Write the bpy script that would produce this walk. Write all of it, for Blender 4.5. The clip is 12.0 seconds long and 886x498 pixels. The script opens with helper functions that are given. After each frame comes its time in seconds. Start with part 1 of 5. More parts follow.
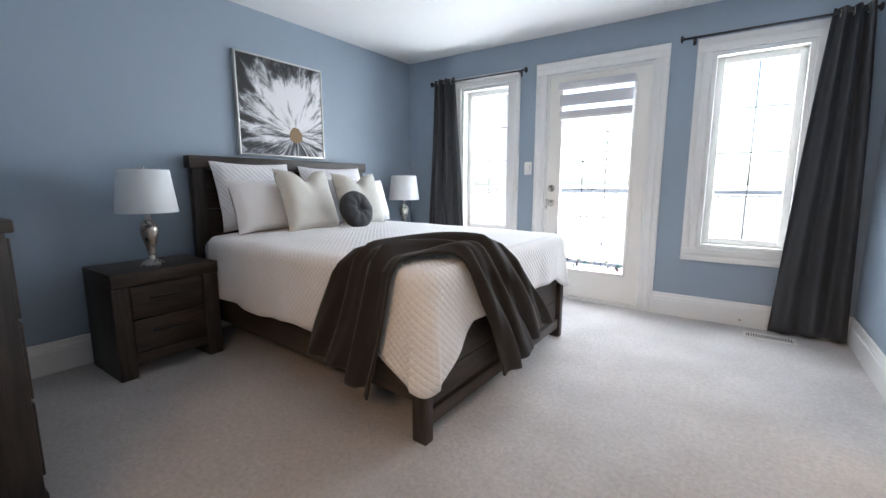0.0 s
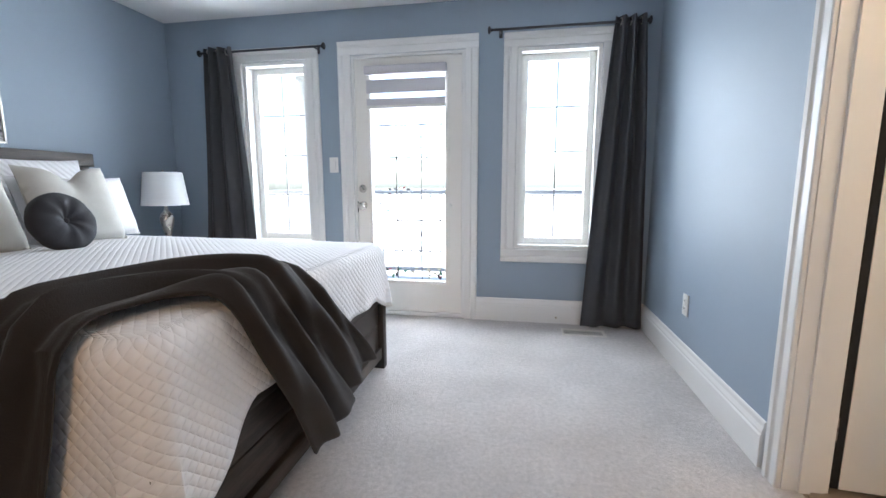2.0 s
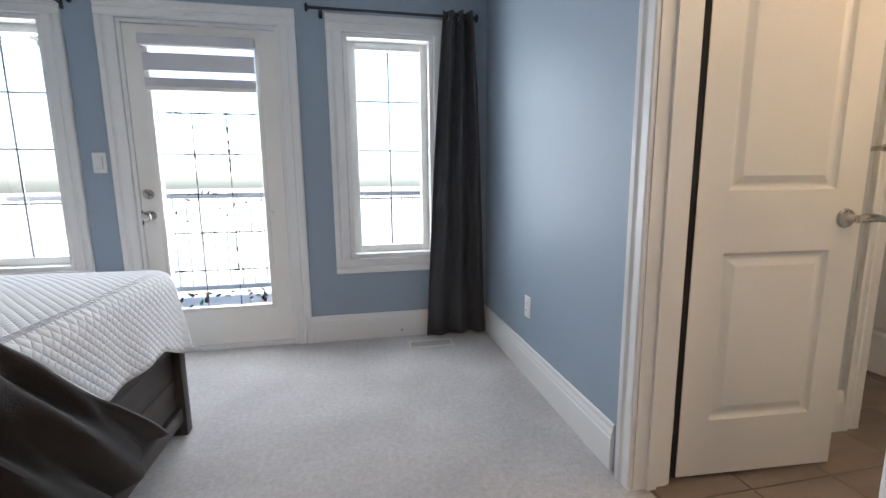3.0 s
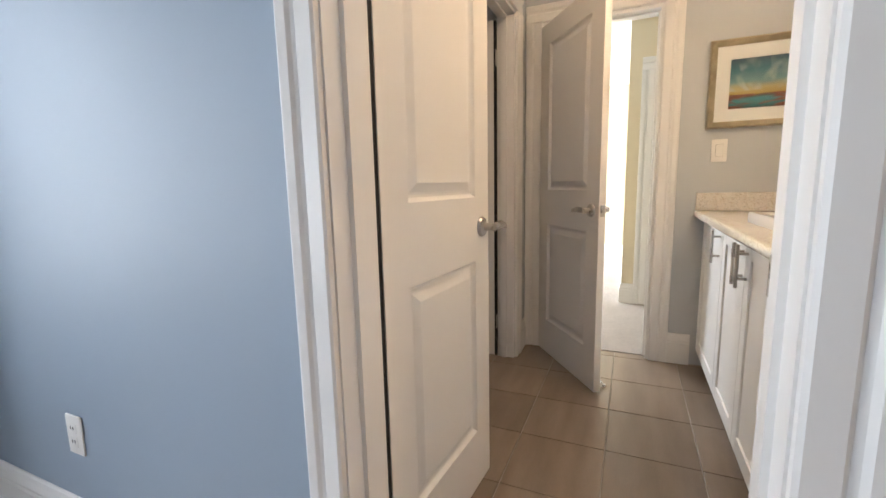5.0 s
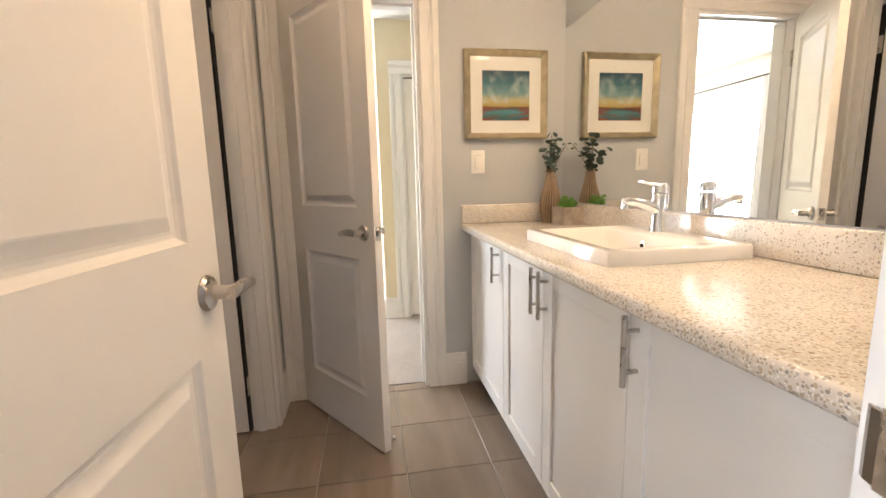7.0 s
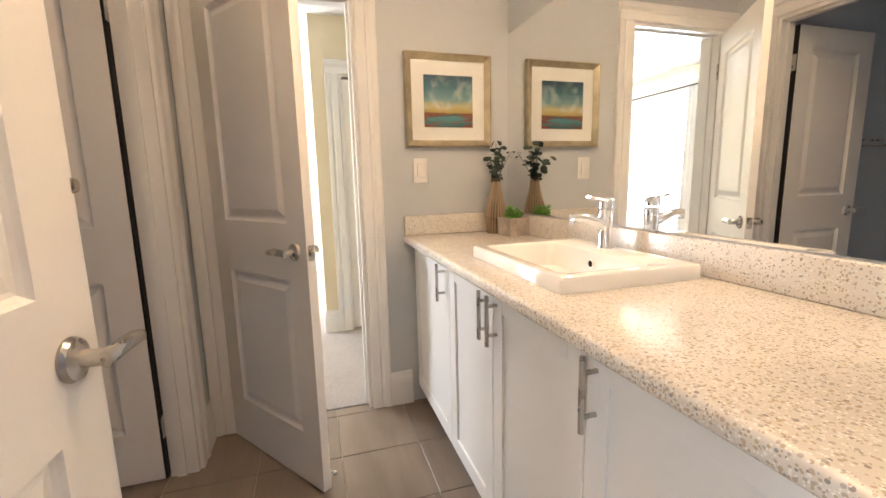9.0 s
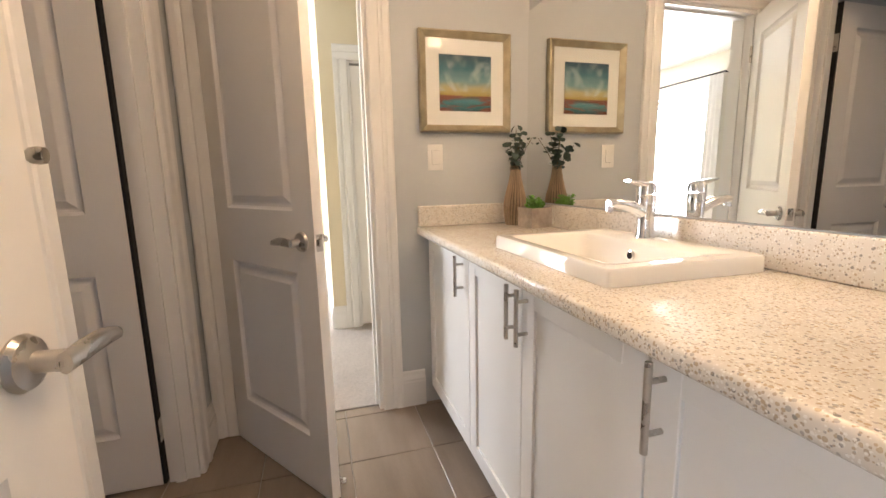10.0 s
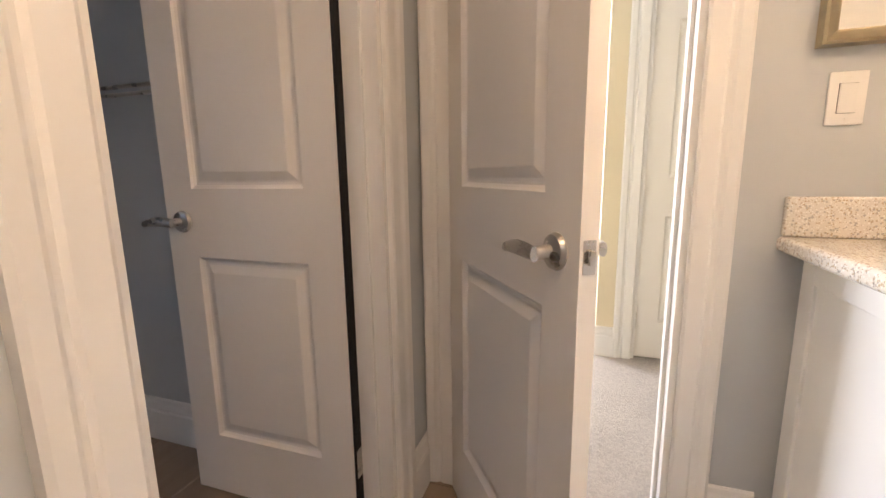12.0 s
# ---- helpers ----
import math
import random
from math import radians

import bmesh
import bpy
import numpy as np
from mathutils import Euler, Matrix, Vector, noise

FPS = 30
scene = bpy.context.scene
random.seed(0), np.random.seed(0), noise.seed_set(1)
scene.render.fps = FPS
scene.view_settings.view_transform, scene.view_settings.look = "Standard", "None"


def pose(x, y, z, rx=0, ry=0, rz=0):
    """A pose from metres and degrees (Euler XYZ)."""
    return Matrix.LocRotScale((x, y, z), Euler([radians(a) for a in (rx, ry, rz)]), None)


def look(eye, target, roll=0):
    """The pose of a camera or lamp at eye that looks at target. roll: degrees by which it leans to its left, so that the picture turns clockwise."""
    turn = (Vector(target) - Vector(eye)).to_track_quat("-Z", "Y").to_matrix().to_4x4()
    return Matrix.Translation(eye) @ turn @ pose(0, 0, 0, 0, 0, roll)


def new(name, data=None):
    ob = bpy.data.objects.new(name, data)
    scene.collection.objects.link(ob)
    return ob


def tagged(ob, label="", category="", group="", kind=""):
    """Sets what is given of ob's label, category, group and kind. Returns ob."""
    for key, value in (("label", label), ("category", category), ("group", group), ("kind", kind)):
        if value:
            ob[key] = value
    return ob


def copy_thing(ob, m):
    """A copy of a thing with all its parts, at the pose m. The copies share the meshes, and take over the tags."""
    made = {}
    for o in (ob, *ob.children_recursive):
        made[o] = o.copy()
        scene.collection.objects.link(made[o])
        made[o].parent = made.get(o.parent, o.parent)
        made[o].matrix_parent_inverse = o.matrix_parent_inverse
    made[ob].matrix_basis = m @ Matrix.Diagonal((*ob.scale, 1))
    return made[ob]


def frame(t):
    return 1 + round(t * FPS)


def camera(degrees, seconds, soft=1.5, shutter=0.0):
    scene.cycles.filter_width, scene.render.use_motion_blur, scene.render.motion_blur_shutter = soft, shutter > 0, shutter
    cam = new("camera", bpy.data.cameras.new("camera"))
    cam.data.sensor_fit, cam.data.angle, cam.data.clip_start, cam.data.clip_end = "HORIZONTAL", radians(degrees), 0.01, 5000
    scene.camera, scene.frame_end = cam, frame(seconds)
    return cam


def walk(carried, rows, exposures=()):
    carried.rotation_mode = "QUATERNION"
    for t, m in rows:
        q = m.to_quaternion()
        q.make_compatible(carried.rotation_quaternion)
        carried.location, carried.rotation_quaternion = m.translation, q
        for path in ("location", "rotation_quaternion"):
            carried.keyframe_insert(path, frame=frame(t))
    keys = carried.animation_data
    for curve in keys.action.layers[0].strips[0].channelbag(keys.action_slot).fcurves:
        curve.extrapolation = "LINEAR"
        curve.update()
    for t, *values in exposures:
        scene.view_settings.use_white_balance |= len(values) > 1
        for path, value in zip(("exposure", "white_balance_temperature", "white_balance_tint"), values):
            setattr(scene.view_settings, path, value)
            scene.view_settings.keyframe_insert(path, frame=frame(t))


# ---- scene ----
cam = camera(92.2, 12.0)
PATH = [
    (0, (-0.684, 0.702, 1.078), (-1.818, 2.321, 0.773), 0.0),
    (0.5, (-0.749, 0.837, 1.074), (-1.697, 2.571, 0.763), 0.1),
    (1, (-0.814, 0.992, 1.063), (-1.618, 2.797, 0.756), 0.0),
    (1.5, (-0.856, 1.128, 1.056), (-1.496, 2.998, 0.751), -0.0),
    (2, (-0.916, 1.291, 1.048), (-1.269, 3.238, 0.757), -0.1),
    (2.5, (-0.934, 1.425, 1.067), (-0.909, 3.403, 0.774), -0.3),
    (3, (-0.908, 1.632, 1.073), (-0.521, 3.571, 0.772), -0.6),
    (3.5, (-0.888, 1.812, 1.084), (-0.119, 3.633, 0.783), -0.5),
    (3.7, (-0.893, 1.879, 1.074), (0.049, 3.62, 0.789), -0.4),
    (5.3, (-0.515, 2.409, 1.089), (1.372, 2.998, 0.784), -1.2),
    (5.5, (-0.453, 2.433, 1.095), (1.465, 2.909, 0.788), -1.1),
    (6, (-0.308, 2.477, 1.101), (1.654, 2.707, 0.789), -1.3),
    (6.5, (-0.186, 2.507, 1.106), (1.789, 2.42, 0.8), -1.4),
    (7, (-0.085, 2.499, 1.134), (1.863, 2.17, 0.825), -1.4),
    (7.5, (-0.025, 2.476, 1.172), (1.896, 2.013, 0.861), -1.6),
    (7.7, (-0.013, 2.46, 1.185), (1.9, 1.963, 0.879), -1.8),
    (9.5, (0.079, 2.462, 1.182), (1.966, 1.88, 0.862), -1.2),
    (10, (0.171, 2.469, 1.141), (2.065, 1.919, 0.811), -1.2),
    (10.5, (0.33, 2.468, 1.111), (2.257, 2.05, 0.777), -1.1),
    (11, (0.489, 2.464, 1.09), (2.453, 2.294, 0.757), -1.0),
    (11.5, (0.697, 2.449, 1.065), (2.652, 2.715, 0.739), -1.2),
    (12, (0.882, 2.479, 1.077), (2.748, 3.111, 0.729), -0.8),
]
walk(cam, [(t, look(eye, target, roll)) for t, eye, target, roll in PATH],
     [(0, 2.95, 6250, 10), (1.5, 2.88, 6150, 10), (2.5, 2.62, 6100, 10), (3.5, 2.2, 6350, 11), (5.5, 2.9, 6250, 12), (6, 2.95, 6100, 12), (6.5, 2.98, 6350, 13), (7.5, 2.92, 6500, 14), (9.5, 2.92, 6520, 15), (10.5, 2.72, 6550, 16), (11.5, 2.9, 6600, 17), (12, 3.14, 6500, 18)])

# ---- light ----
world = bpy.data.worlds.new("sky")
scene.world = world
world.use_nodes = True
wn = world.node_tree
sky = wn.nodes.new("ShaderNodeTexSky")
sky.sky_type, sky.sun_disc = "NISHITA", False
sky.sun_elevation, sky.sun_rotation = radians(48), radians(200)
sky.air_density, sky.dust_density = 1.0, 2.5
wn.links.new(sky.outputs[0], wn.nodes["Background"].inputs[0])
wn.nodes["Background"].inputs[1].default_value = 0.15
sun = new("sun", bpy.data.lights.new("sun", "SUN"))
sun.data.energy, sun.data.angle, sun.data.color = 3.0, radians(0.6), (1, 0.95, 0.87)
sun.matrix_basis = look((0, 0, 0), (0.3, 0.62, -0.75))


def area(name, eye, target, w, h, power, color):
    lamp = new(name, bpy.data.lights.new(name, "AREA"))
    lamp.data.shape, lamp.data.size, lamp.data.size_y = "RECTANGLE", w, h
    lamp.data.energy, lamp.data.color = power, color
    lamp.matrix_basis = look(eye, target)
    return lamp


DAY = (0.93, 0.97, 1.0)
WARM = (1.0, 0.60, 0.30)
# skylight in the openings
area("window_daylight", (-2.8, 4.86, 1.3), (-2.8, 0, 1.0), 0.55, 1.3, 5.6, DAY)
area("window_daylight", (-1.77, 4.86, 0.95), (-1.77, 0, 0.7), 0.5, 1.3, 5.6, DAY)
area("window_daylight", (-0.67, 4.86, 1.3), (-0.67, 0, 1.0), 0.55, 1.3, 5.6, DAY)
area("window_daylight", (4.9, 4.86, 1.3), (4.2, 0, 0.8), 1.4, 1.3, 32, DAY)
# unseen warm lamp behind the camera, added to warm the carpet
area("warm_fill_lamp", (-0.95, -0.5, 2.2), (-2.2, 1.4, 0.0), 0.4, 0.4, 2.8, WARM)
BULB = 4.5

# ---- materials ----


def mat(name, color, rough=0.5, metal=0.0, vary=0.06, scale=6.0, bump=0.0, bscale=120.0, grain=None, fine=0.0, coat=0.0):
    m = bpy.data.materials.new(name)
    m.use_nodes = True
    nt = m.node_tree
    p = nt.nodes["Principled BSDF"]
    p.inputs["Roughness"].default_value, p.inputs["Metallic"].default_value = rough, metal
    p.inputs["Coat Weight"].default_value = coat
    tc = nt.nodes.new("ShaderNodeTexCoord")
    mp = nt.nodes.new("ShaderNodeMapping")
    nt.links.new(tc.outputs["Object"], mp.inputs[0])
    if grain:
        mp.inputs["Scale"].default_value = grain
    a = nt.nodes.new("ShaderNodeTexNoise")
    a.inputs["Scale"].default_value, a.inputs["Detail"].default_value = scale, 6
    nt.links.new(mp.outputs[0], a.inputs["Vector"])
    b = nt.nodes.new("ShaderNodeTexNoise")
    b.inputs["Scale"].default_value, b.inputs["Detail"].default_value = bscale, 3
    nt.links.new(mp.outputs[0], b.inputs["Vector"])
    ramp = nt.nodes.new("ShaderNodeValToRGB")
    lo, hi = 1 - vary, 1 + vary
    ramp.color_ramp.elements[0].position, ramp.color_ramp.elements[1].position = 0.3, 0.7
    ramp.color_ramp.elements[0].color = (*[c * lo for c in color], 1)
    ramp.color_ramp.elements[1].color = (*[min(1, c * hi) for c in color], 1)
    nt.links.new(a.outputs[0], ramp.inputs[0])
    out = ramp.outputs[0]
    if fine:
        mx = nt.nodes.new("ShaderNodeMix")
        mx.data_type, mx.blend_type = "RGBA", "MULTIPLY"
        mx.inputs[0].default_value = 1.0
        r2 = nt.nodes.new("ShaderNodeValToRGB")
        r2.color_ramp.elements[0].position, r2.color_ramp.elements[1].position = 0.35, 0.65
        r2.color_ramp.elements[0].color = (1 - fine, 1 - fine, 1 - fine, 1)
        nt.links.new(b.outputs[0], r2.inputs[0])
        nt.links.new(out, mx.inputs[6])
        nt.links.new(r2.outputs[0], mx.inputs[7])
        out = mx.outputs[2]
    nt.links.new(out, p.inputs["Base Color"])
    rr = nt.nodes.new("ShaderNodeMapRange")
    rr.inputs[3].default_value, rr.inputs[4].default_value = max(0.02, rough - 0.06), min(1, rough + 0.06)
    nt.links.new(a.outputs[0], rr.inputs[0])
    nt.links.new(rr.outputs[0], p.inputs["Roughness"])
    if bump:
        bp = nt.nodes.new("ShaderNodeBump")
        bp.inputs["Strength"].default_value, bp.inputs["Distance"].default_value = bump, 0.004
        nt.links.new(b.outputs[0], bp.inputs["Height"])
        nt.links.new(bp.outputs[0], p.inputs["Normal"])
    return m


def glow(name, color, power):
    m = bpy.data.materials.new(name)
    m.use_nodes = True
    p = m.node_tree.nodes["Principled BSDF"]
    p.inputs["Base Color"].default_value = (0.9, 0.88, 0.84, 1)
    p.inputs["Emission Color"].default_value, p.inputs["Emission Strength"].default_value = (*color, 1), power
    return m


M_BLUE = mat("blue_wall_paint", (0.30, 0.365, 0.44), 0.55, vary=0.02, scale=1.5, bump=0.05, bscale=260)
M_GREY = mat("grey_wall_paint", (0.52, 0.545, 0.56), 0.55, vary=0.02, scale=1.5, bump=0.05, bscale=260)
M_BEIGE = mat("beige_wall_paint", (0.72, 0.64, 0.47), 0.6, vary=0.02, scale=1.5, bump=0.05, bscale=260)
M_CREAM = mat("cream_wall_paint", (0.80, 0.78, 0.72), 0.6, vary=0.02, scale=1.5, bump=0.05, bscale=260)
M_CEIL = mat("ceiling_paint", (0.82, 0.82, 0.82), 0.8, vary=0.02, scale=2, bump=0.08, bscale=200)
M_TRIM = mat("white_trim_paint", (0.80, 0.79, 0.77), 0.32, vary=0.015, scale=3, bump=0.02, bscale=90)
M_DOORW = mat("white_door_paint", (0.83, 0.80, 0.755), 0.34, vary=0.015, scale=3, bump=0.05, bscale=160, grain=(1, 1, 0.2))
M_CAB = mat("white_cabinet_paint", (0.84, 0.84, 0.83), 0.35, vary=0.01, scale=3)
M_CARPET = mat("carpet", (0.70, 0.665, 0.655), 0.95, vary=0.11, scale=2.4, bump=1.0, bscale=46, fine=0.31)
M_CARPET2 = mat("beige_carpet", (0.56, 0.50, 0.45), 0.95, vary=0.10, scale=3.5, bump=1.0, bscale=70, fine=0.33)
for pile in (M_CARPET, M_CARPET2):
    for n in pile.node_tree.nodes:
        if n.type == "BUMP":
            n.inputs["Distance"].default_value = 0.012
        if n.type == "TEX_NOISE" and n.inputs["Scale"].default_value > 40:
            n.inputs["Detail"].default_value, n.inputs["Roughness"].default_value = 9, 0.82
M_WOOD = mat("dark_wood", (0.046, 0.033, 0.026), 0.5, vary=0.55, scale=7, bump=0.3, bscale=40, grain=(6, 0.6, 6), fine=0.25)
M_WOODX = mat("dark_wood_along_x", (0.046, 0.033, 0.026), 0.5, vary=0.55, scale=7, bump=0.3, bscale=40, grain=(0.6, 6, 6), fine=0.25)
M_WOODZ = mat("dark_wood_upright", (0.042, 0.033, 0.029), 0.5, vary=0.55, scale=7, bump=0.3, bscale=40, grain=(6, 6, 0.6), fine=0.25)
M_BLACK = mat("black_metal", (0.02, 0.02, 0.02), 0.4, vary=0.2)
M_ROD = mat("rod_metal", (0.05, 0.05, 0.055), 0.35, 0.8, vary=0.2)
M_NICKEL = mat("brushed_nickel", (0.52, 0.49, 0.45), 0.28, 1.0, vary=0.08, scale=30, bump=0.03, bscale=300)
M_CHROME = mat("chrome", (0.85, 0.86, 0.88), 0.06, 1.0, vary=0.02)
M_SHADE = mat("lamp_shade_linen", (0.74, 0.76, 0.77), 0.9, vary=0.02, bump=0.3, bscale=500)
M_CURT = mat("grey_curtain", (0.043, 0.044, 0.049), 0.7, vary=0.08, scale=3, bump=0.15, bscale=600)
M_THROW = mat("throw_fleece", (0.017, 0.0125, 0.0105), 0.9, vary=0.3, scale=8, bump=0.4, bscale=300)
M_PILLOW = mat("white_pillow_cotton", (0.80, 0.79, 0.79), 0.85, vary=0.03, scale=8, bump=0.2, bscale=300)
M_LINEN = mat("greige_cushion", (0.57, 0.555, 0.51), 0.8, vary=0.06, scale=10, bump=0.3, bscale=420, fine=0.05)
M_NAVY = mat("charcoal_velvet", (0.022, 0.022, 0.027), 0.85, vary=0.2, bump=0.2, bscale=300)
M_CERAM = mat("white_ceramic", (0.86, 0.84, 0.80), 0.08, vary=0.01, coat=0.3)
M_PLAST = mat("white_plastic", (0.80, 0.79, 0.76), 0.35, vary=0.01)
M_SHEET = mat("pale_grey_sheet", (0.50, 0.52, 0.55), 0.85, vary=0.04, scale=8, bump=0.2, bscale=300)
M_VENT = mat("cream_metal", (0.72, 0.69, 0.64), 0.4, vary=0.02)
# near-black that paints the shade of gaps and holes into colour
M_GAP_SHADE = mat("painted_gap_shade", (0.012, 0.012, 0.013), 0.9)
M_GOLD = mat("champagne_frame", (0.44, 0.38, 0.26), 0.36, 0.75, vary=0.22, scale=14, bump=0.2, bscale=60)
M_MATTE = mat("mat_board", (0.84, 0.82, 0.78), 0.8, vary=0.01)
M_LEAF = mat("eucalyptus_leaf", (0.03, 0.06, 0.045), 0.55, vary=0.25, scale=25)
M_HERB = mat("herb_leaf", (0.13, 0.33, 0.05), 0.5, vary=0.3, scale=30)
M_STEM = mat("stem", (0.12, 0.10, 0.05), 0.7)
M_VASE = mat("carved_wood_vase", (0.36, 0.265, 0.175), 0.6, vary=0.2, scale=12, grain=(4, 4, 0.5), bump=0.2, bscale=80)
M_POT = mat("limed_wood_pot", (0.44, 0.38, 0.32), 0.8, vary=0.22, scale=14, bump=0.4, bscale=60, fine=0.12)
M_SOIL = mat("soil", (0.04, 0.03, 0.02), 0.95, vary=0.3, bump=0.8, bscale=80)
M_BLIND = mat("blind_fabric", (0.62, 0.60, 0.63), 0.85, vary=0.02, bump=0.15, bscale=500)
M_DECK = mat("deck_boards", (0.42, 0.40, 0.37), 0.8, vary=0.1, grain=(0.6, 6, 6), bump=0.2)
M_MUNTIN = mat("grey_glazing_bar", (0.2, 0.205, 0.21), 0.5, vary=0.05)
M_OUTW = mat("porch_white", (0.82, 0.80, 0.76), 0.5, vary=0.02)
M_RAIL = mat("railing_grey", (0.33, 0.34, 0.35), 0.5, vary=0.1)
M_GROUND = mat("pale_gravel_ground", (0.42, 0.41, 0.38), 0.95, vary=0.3, scale=0.2)
M_GROUT = mat("grout", (0.42, 0.385, 0.34), 0.9, vary=0.08, scale=20, bump=0.2)
M_LEAD = mat("lead_came", (0.02, 0.02, 0.022), 0.5, vary=0.2)
M_RED = mat("red_glass_film", (0.38, 0.06, 0.07), 0.3)
M_GREEN = mat("green_glass_film", (0.08, 0.25, 0.16), 0.3)
M_AMBER = mat("pale_glass_film", (0.55, 0.52, 0.40), 0.3)


def glass(name, rough=0.0, gloss=0.035):
    m = bpy.data.materials.new(name)
    m.use_nodes = True
    nt = m.node_tree
    nt.nodes.remove(nt.nodes["Principled BSDF"])
    tr, gl = nt.nodes.new("ShaderNodeBsdfTransparent"), nt.nodes.new("ShaderNodeBsdfGlossy")
    gl.inputs["Roughness"].default_value = rough
    tr.inputs[0].default_value = (0.97, 0.98, 0.98, 1)
    mx = nt.nodes.new("ShaderNodeMixShader")
    mx.inputs[0].default_value = gloss
    nt.links.new(tr.outputs[0], mx.inputs[1])
    nt.links.new(gl.outputs[0], mx.inputs[2])
    nt.links.new(mx.outputs[0], nt.nodes["Material Output"].inputs[0])
    return m


M_GLASS = glass("window_glass")
M_PICGLASS = glass("picture_glass", 0.03, 0.02)
M_MIRROR = mat("mirror_silver", (0.90, 0.91, 0.90), 0.03, 1.0, vary=0.0)
M_MIRROR.node_tree.nodes["Principled BSDF"].inputs["Roughness"].default_value = 0.0
for link in list(M_MIRROR.node_tree.links):
    if link.to_socket.name == "Roughness":
        M_MIRROR.node_tree.links.remove(link)


def ramp_node(nt, stops):
    r = nt.nodes.new("ShaderNodeValToRGB")
    e = r.color_ramp.elements
    while len(e) < len(stops):
        e.new(0.5)
    for el, (pos, col) in zip(e, stops):
        el.position, el.color = pos, (*col, 1)
    return r


def maths(nt, op, a, b=None):
    n = nt.nodes.new("ShaderNodeMath")
    n.operation = op
    for i, v in enumerate((a, b)):
        if v is None:
            continue
        if isinstance(v, (int, float)):
            n.inputs[i].default_value = v
        else:
            nt.links.new(v, n.inputs[i])
    return n.outputs[0]


def quartz():
    m = mat("speckled_quartz", (0.73, 0.69, 0.63), 0.13, vary=0.08, scale=5)
    nt = m.node_tree
    p = nt.nodes["Principled BSDF"]
    base = p.inputs["Base Color"].links[0].from_socket
    tc = nt.nodes.new("ShaderNodeTexCoord")
    for scale, cut, col in ((190, 0.26, (0.48, 0.41, 0.33)), (105, 0.17, (0.33, 0.31, 0.29)), (240, 0.3, (0.84, 0.82, 0.78)), (130, 0.22, (0.46, 0.44, 0.41)), (150, 0.24, (0.52, 0.43, 0.32))):
        v = nt.nodes.new("ShaderNodeTexVoronoi")
        v.inputs["Scale"].default_value = scale
        off = nt.nodes.new("ShaderNodeMapping")
        off.inputs["Location"].default_value = (scale * 0.37, scale * 0.11, 0)
        nt.links.new(tc.outputs["Object"], off.inputs[0])
        nt.links.new(off.outputs[0], v.inputs["Vector"])
        sep = nt.nodes.new("ShaderNodeSeparateColor")
        nt.links.new(v.outputs["Color"], sep.inputs[0])
        size = maths(nt, "MULTIPLY", sep.outputs[0], cut * 2)
        f = maths(nt, "LESS_THAN", v.outputs["Distance"], size)
        mx = nt.nodes.new("ShaderNodeMix")
        mx.data_type = "RGBA"
        nt.links.new(maths(nt, "MULTIPLY", f, maths(nt, "GREATER_THAN", sep.outputs[1], 0.45)), mx.inputs[0])
        nt.links.new(base, mx.inputs[6])
        mx.inputs[7].default_value = (*col, 1)
        base = mx.outputs[2]
    nt.links.new(base, p.inputs["Base Color"])
    return m


def quilt():
    """White coverlet: a small stitched diamond grid on the cloth's own coordinates."""
    m = mat("quilted_coverlet", (0.86, 0.85, 0.85), 0.85, vary=0.03, scale=5)
    nt = m.node_tree
    p = nt.nodes["Principled BSDF"]
    uv = nt.nodes.new("ShaderNodeUVMap")
    sep = nt.nodes.new("ShaderNodeSeparateXYZ")
    nt.links.new(uv.outputs[0], sep.inputs[0])
    k = math.pi / 0.024
    a = maths(nt, "ADD", sep.outputs[0], sep.outputs[1])
    b = maths(nt, "SUBTRACT", sep.outputs[0], sep.outputs[1])
    sa = maths(nt, "ABSOLUTE", maths(nt, "SINE", maths(nt, "MULTIPLY", a, k * 0.71)))
    sb = maths(nt, "ABSOLUTE", maths(nt, "SINE", maths(nt, "MULTIPLY", b, k * 0.71)))
    h = maths(nt, "POWER", maths(nt, "MULTIPLY", sa, sb), 0.55)
    bp = nt.nodes.new("ShaderNodeBump")
    bp.inputs["Strength"].default_value, bp.inputs["Distance"].default_value = 0.65, 0.0055
    nt.links.new(h, bp.inputs["Height"])
    nt.links.new(bp.outputs[0], p.inputs["Normal"])
    return m


def stripes():
    """White pillow sham with fine stitched lines."""
    m = mat("stitched_sham", (0.80, 0.79, 0.80), 0.85, vary=0.03, scale=6)
    nt = m.node_tree
    p = nt.nodes["Principled BSDF"]
    w = nt.nodes.new("ShaderNodeTexWave")
    w.inputs["Scale"].default_value, w.inputs["Distortion"].default_value = 16, 0.6
    w.bands_direction = "DIAGONAL"
    tc = nt.nodes.new("ShaderNodeTexCoord")
    nt.links.new(tc.outputs["Object"], w.inputs["Vector"])
    bp = nt.nodes.new("ShaderNodeBump")
    bp.inputs["Strength"].default_value, bp.inputs["Distance"].default_value = 0.5, 0.006
    nt.links.new(w.outputs["Fac"], bp.inputs["Height"])
    nt.links.new(bp.outputs[0], p.inputs["Normal"])
    return m


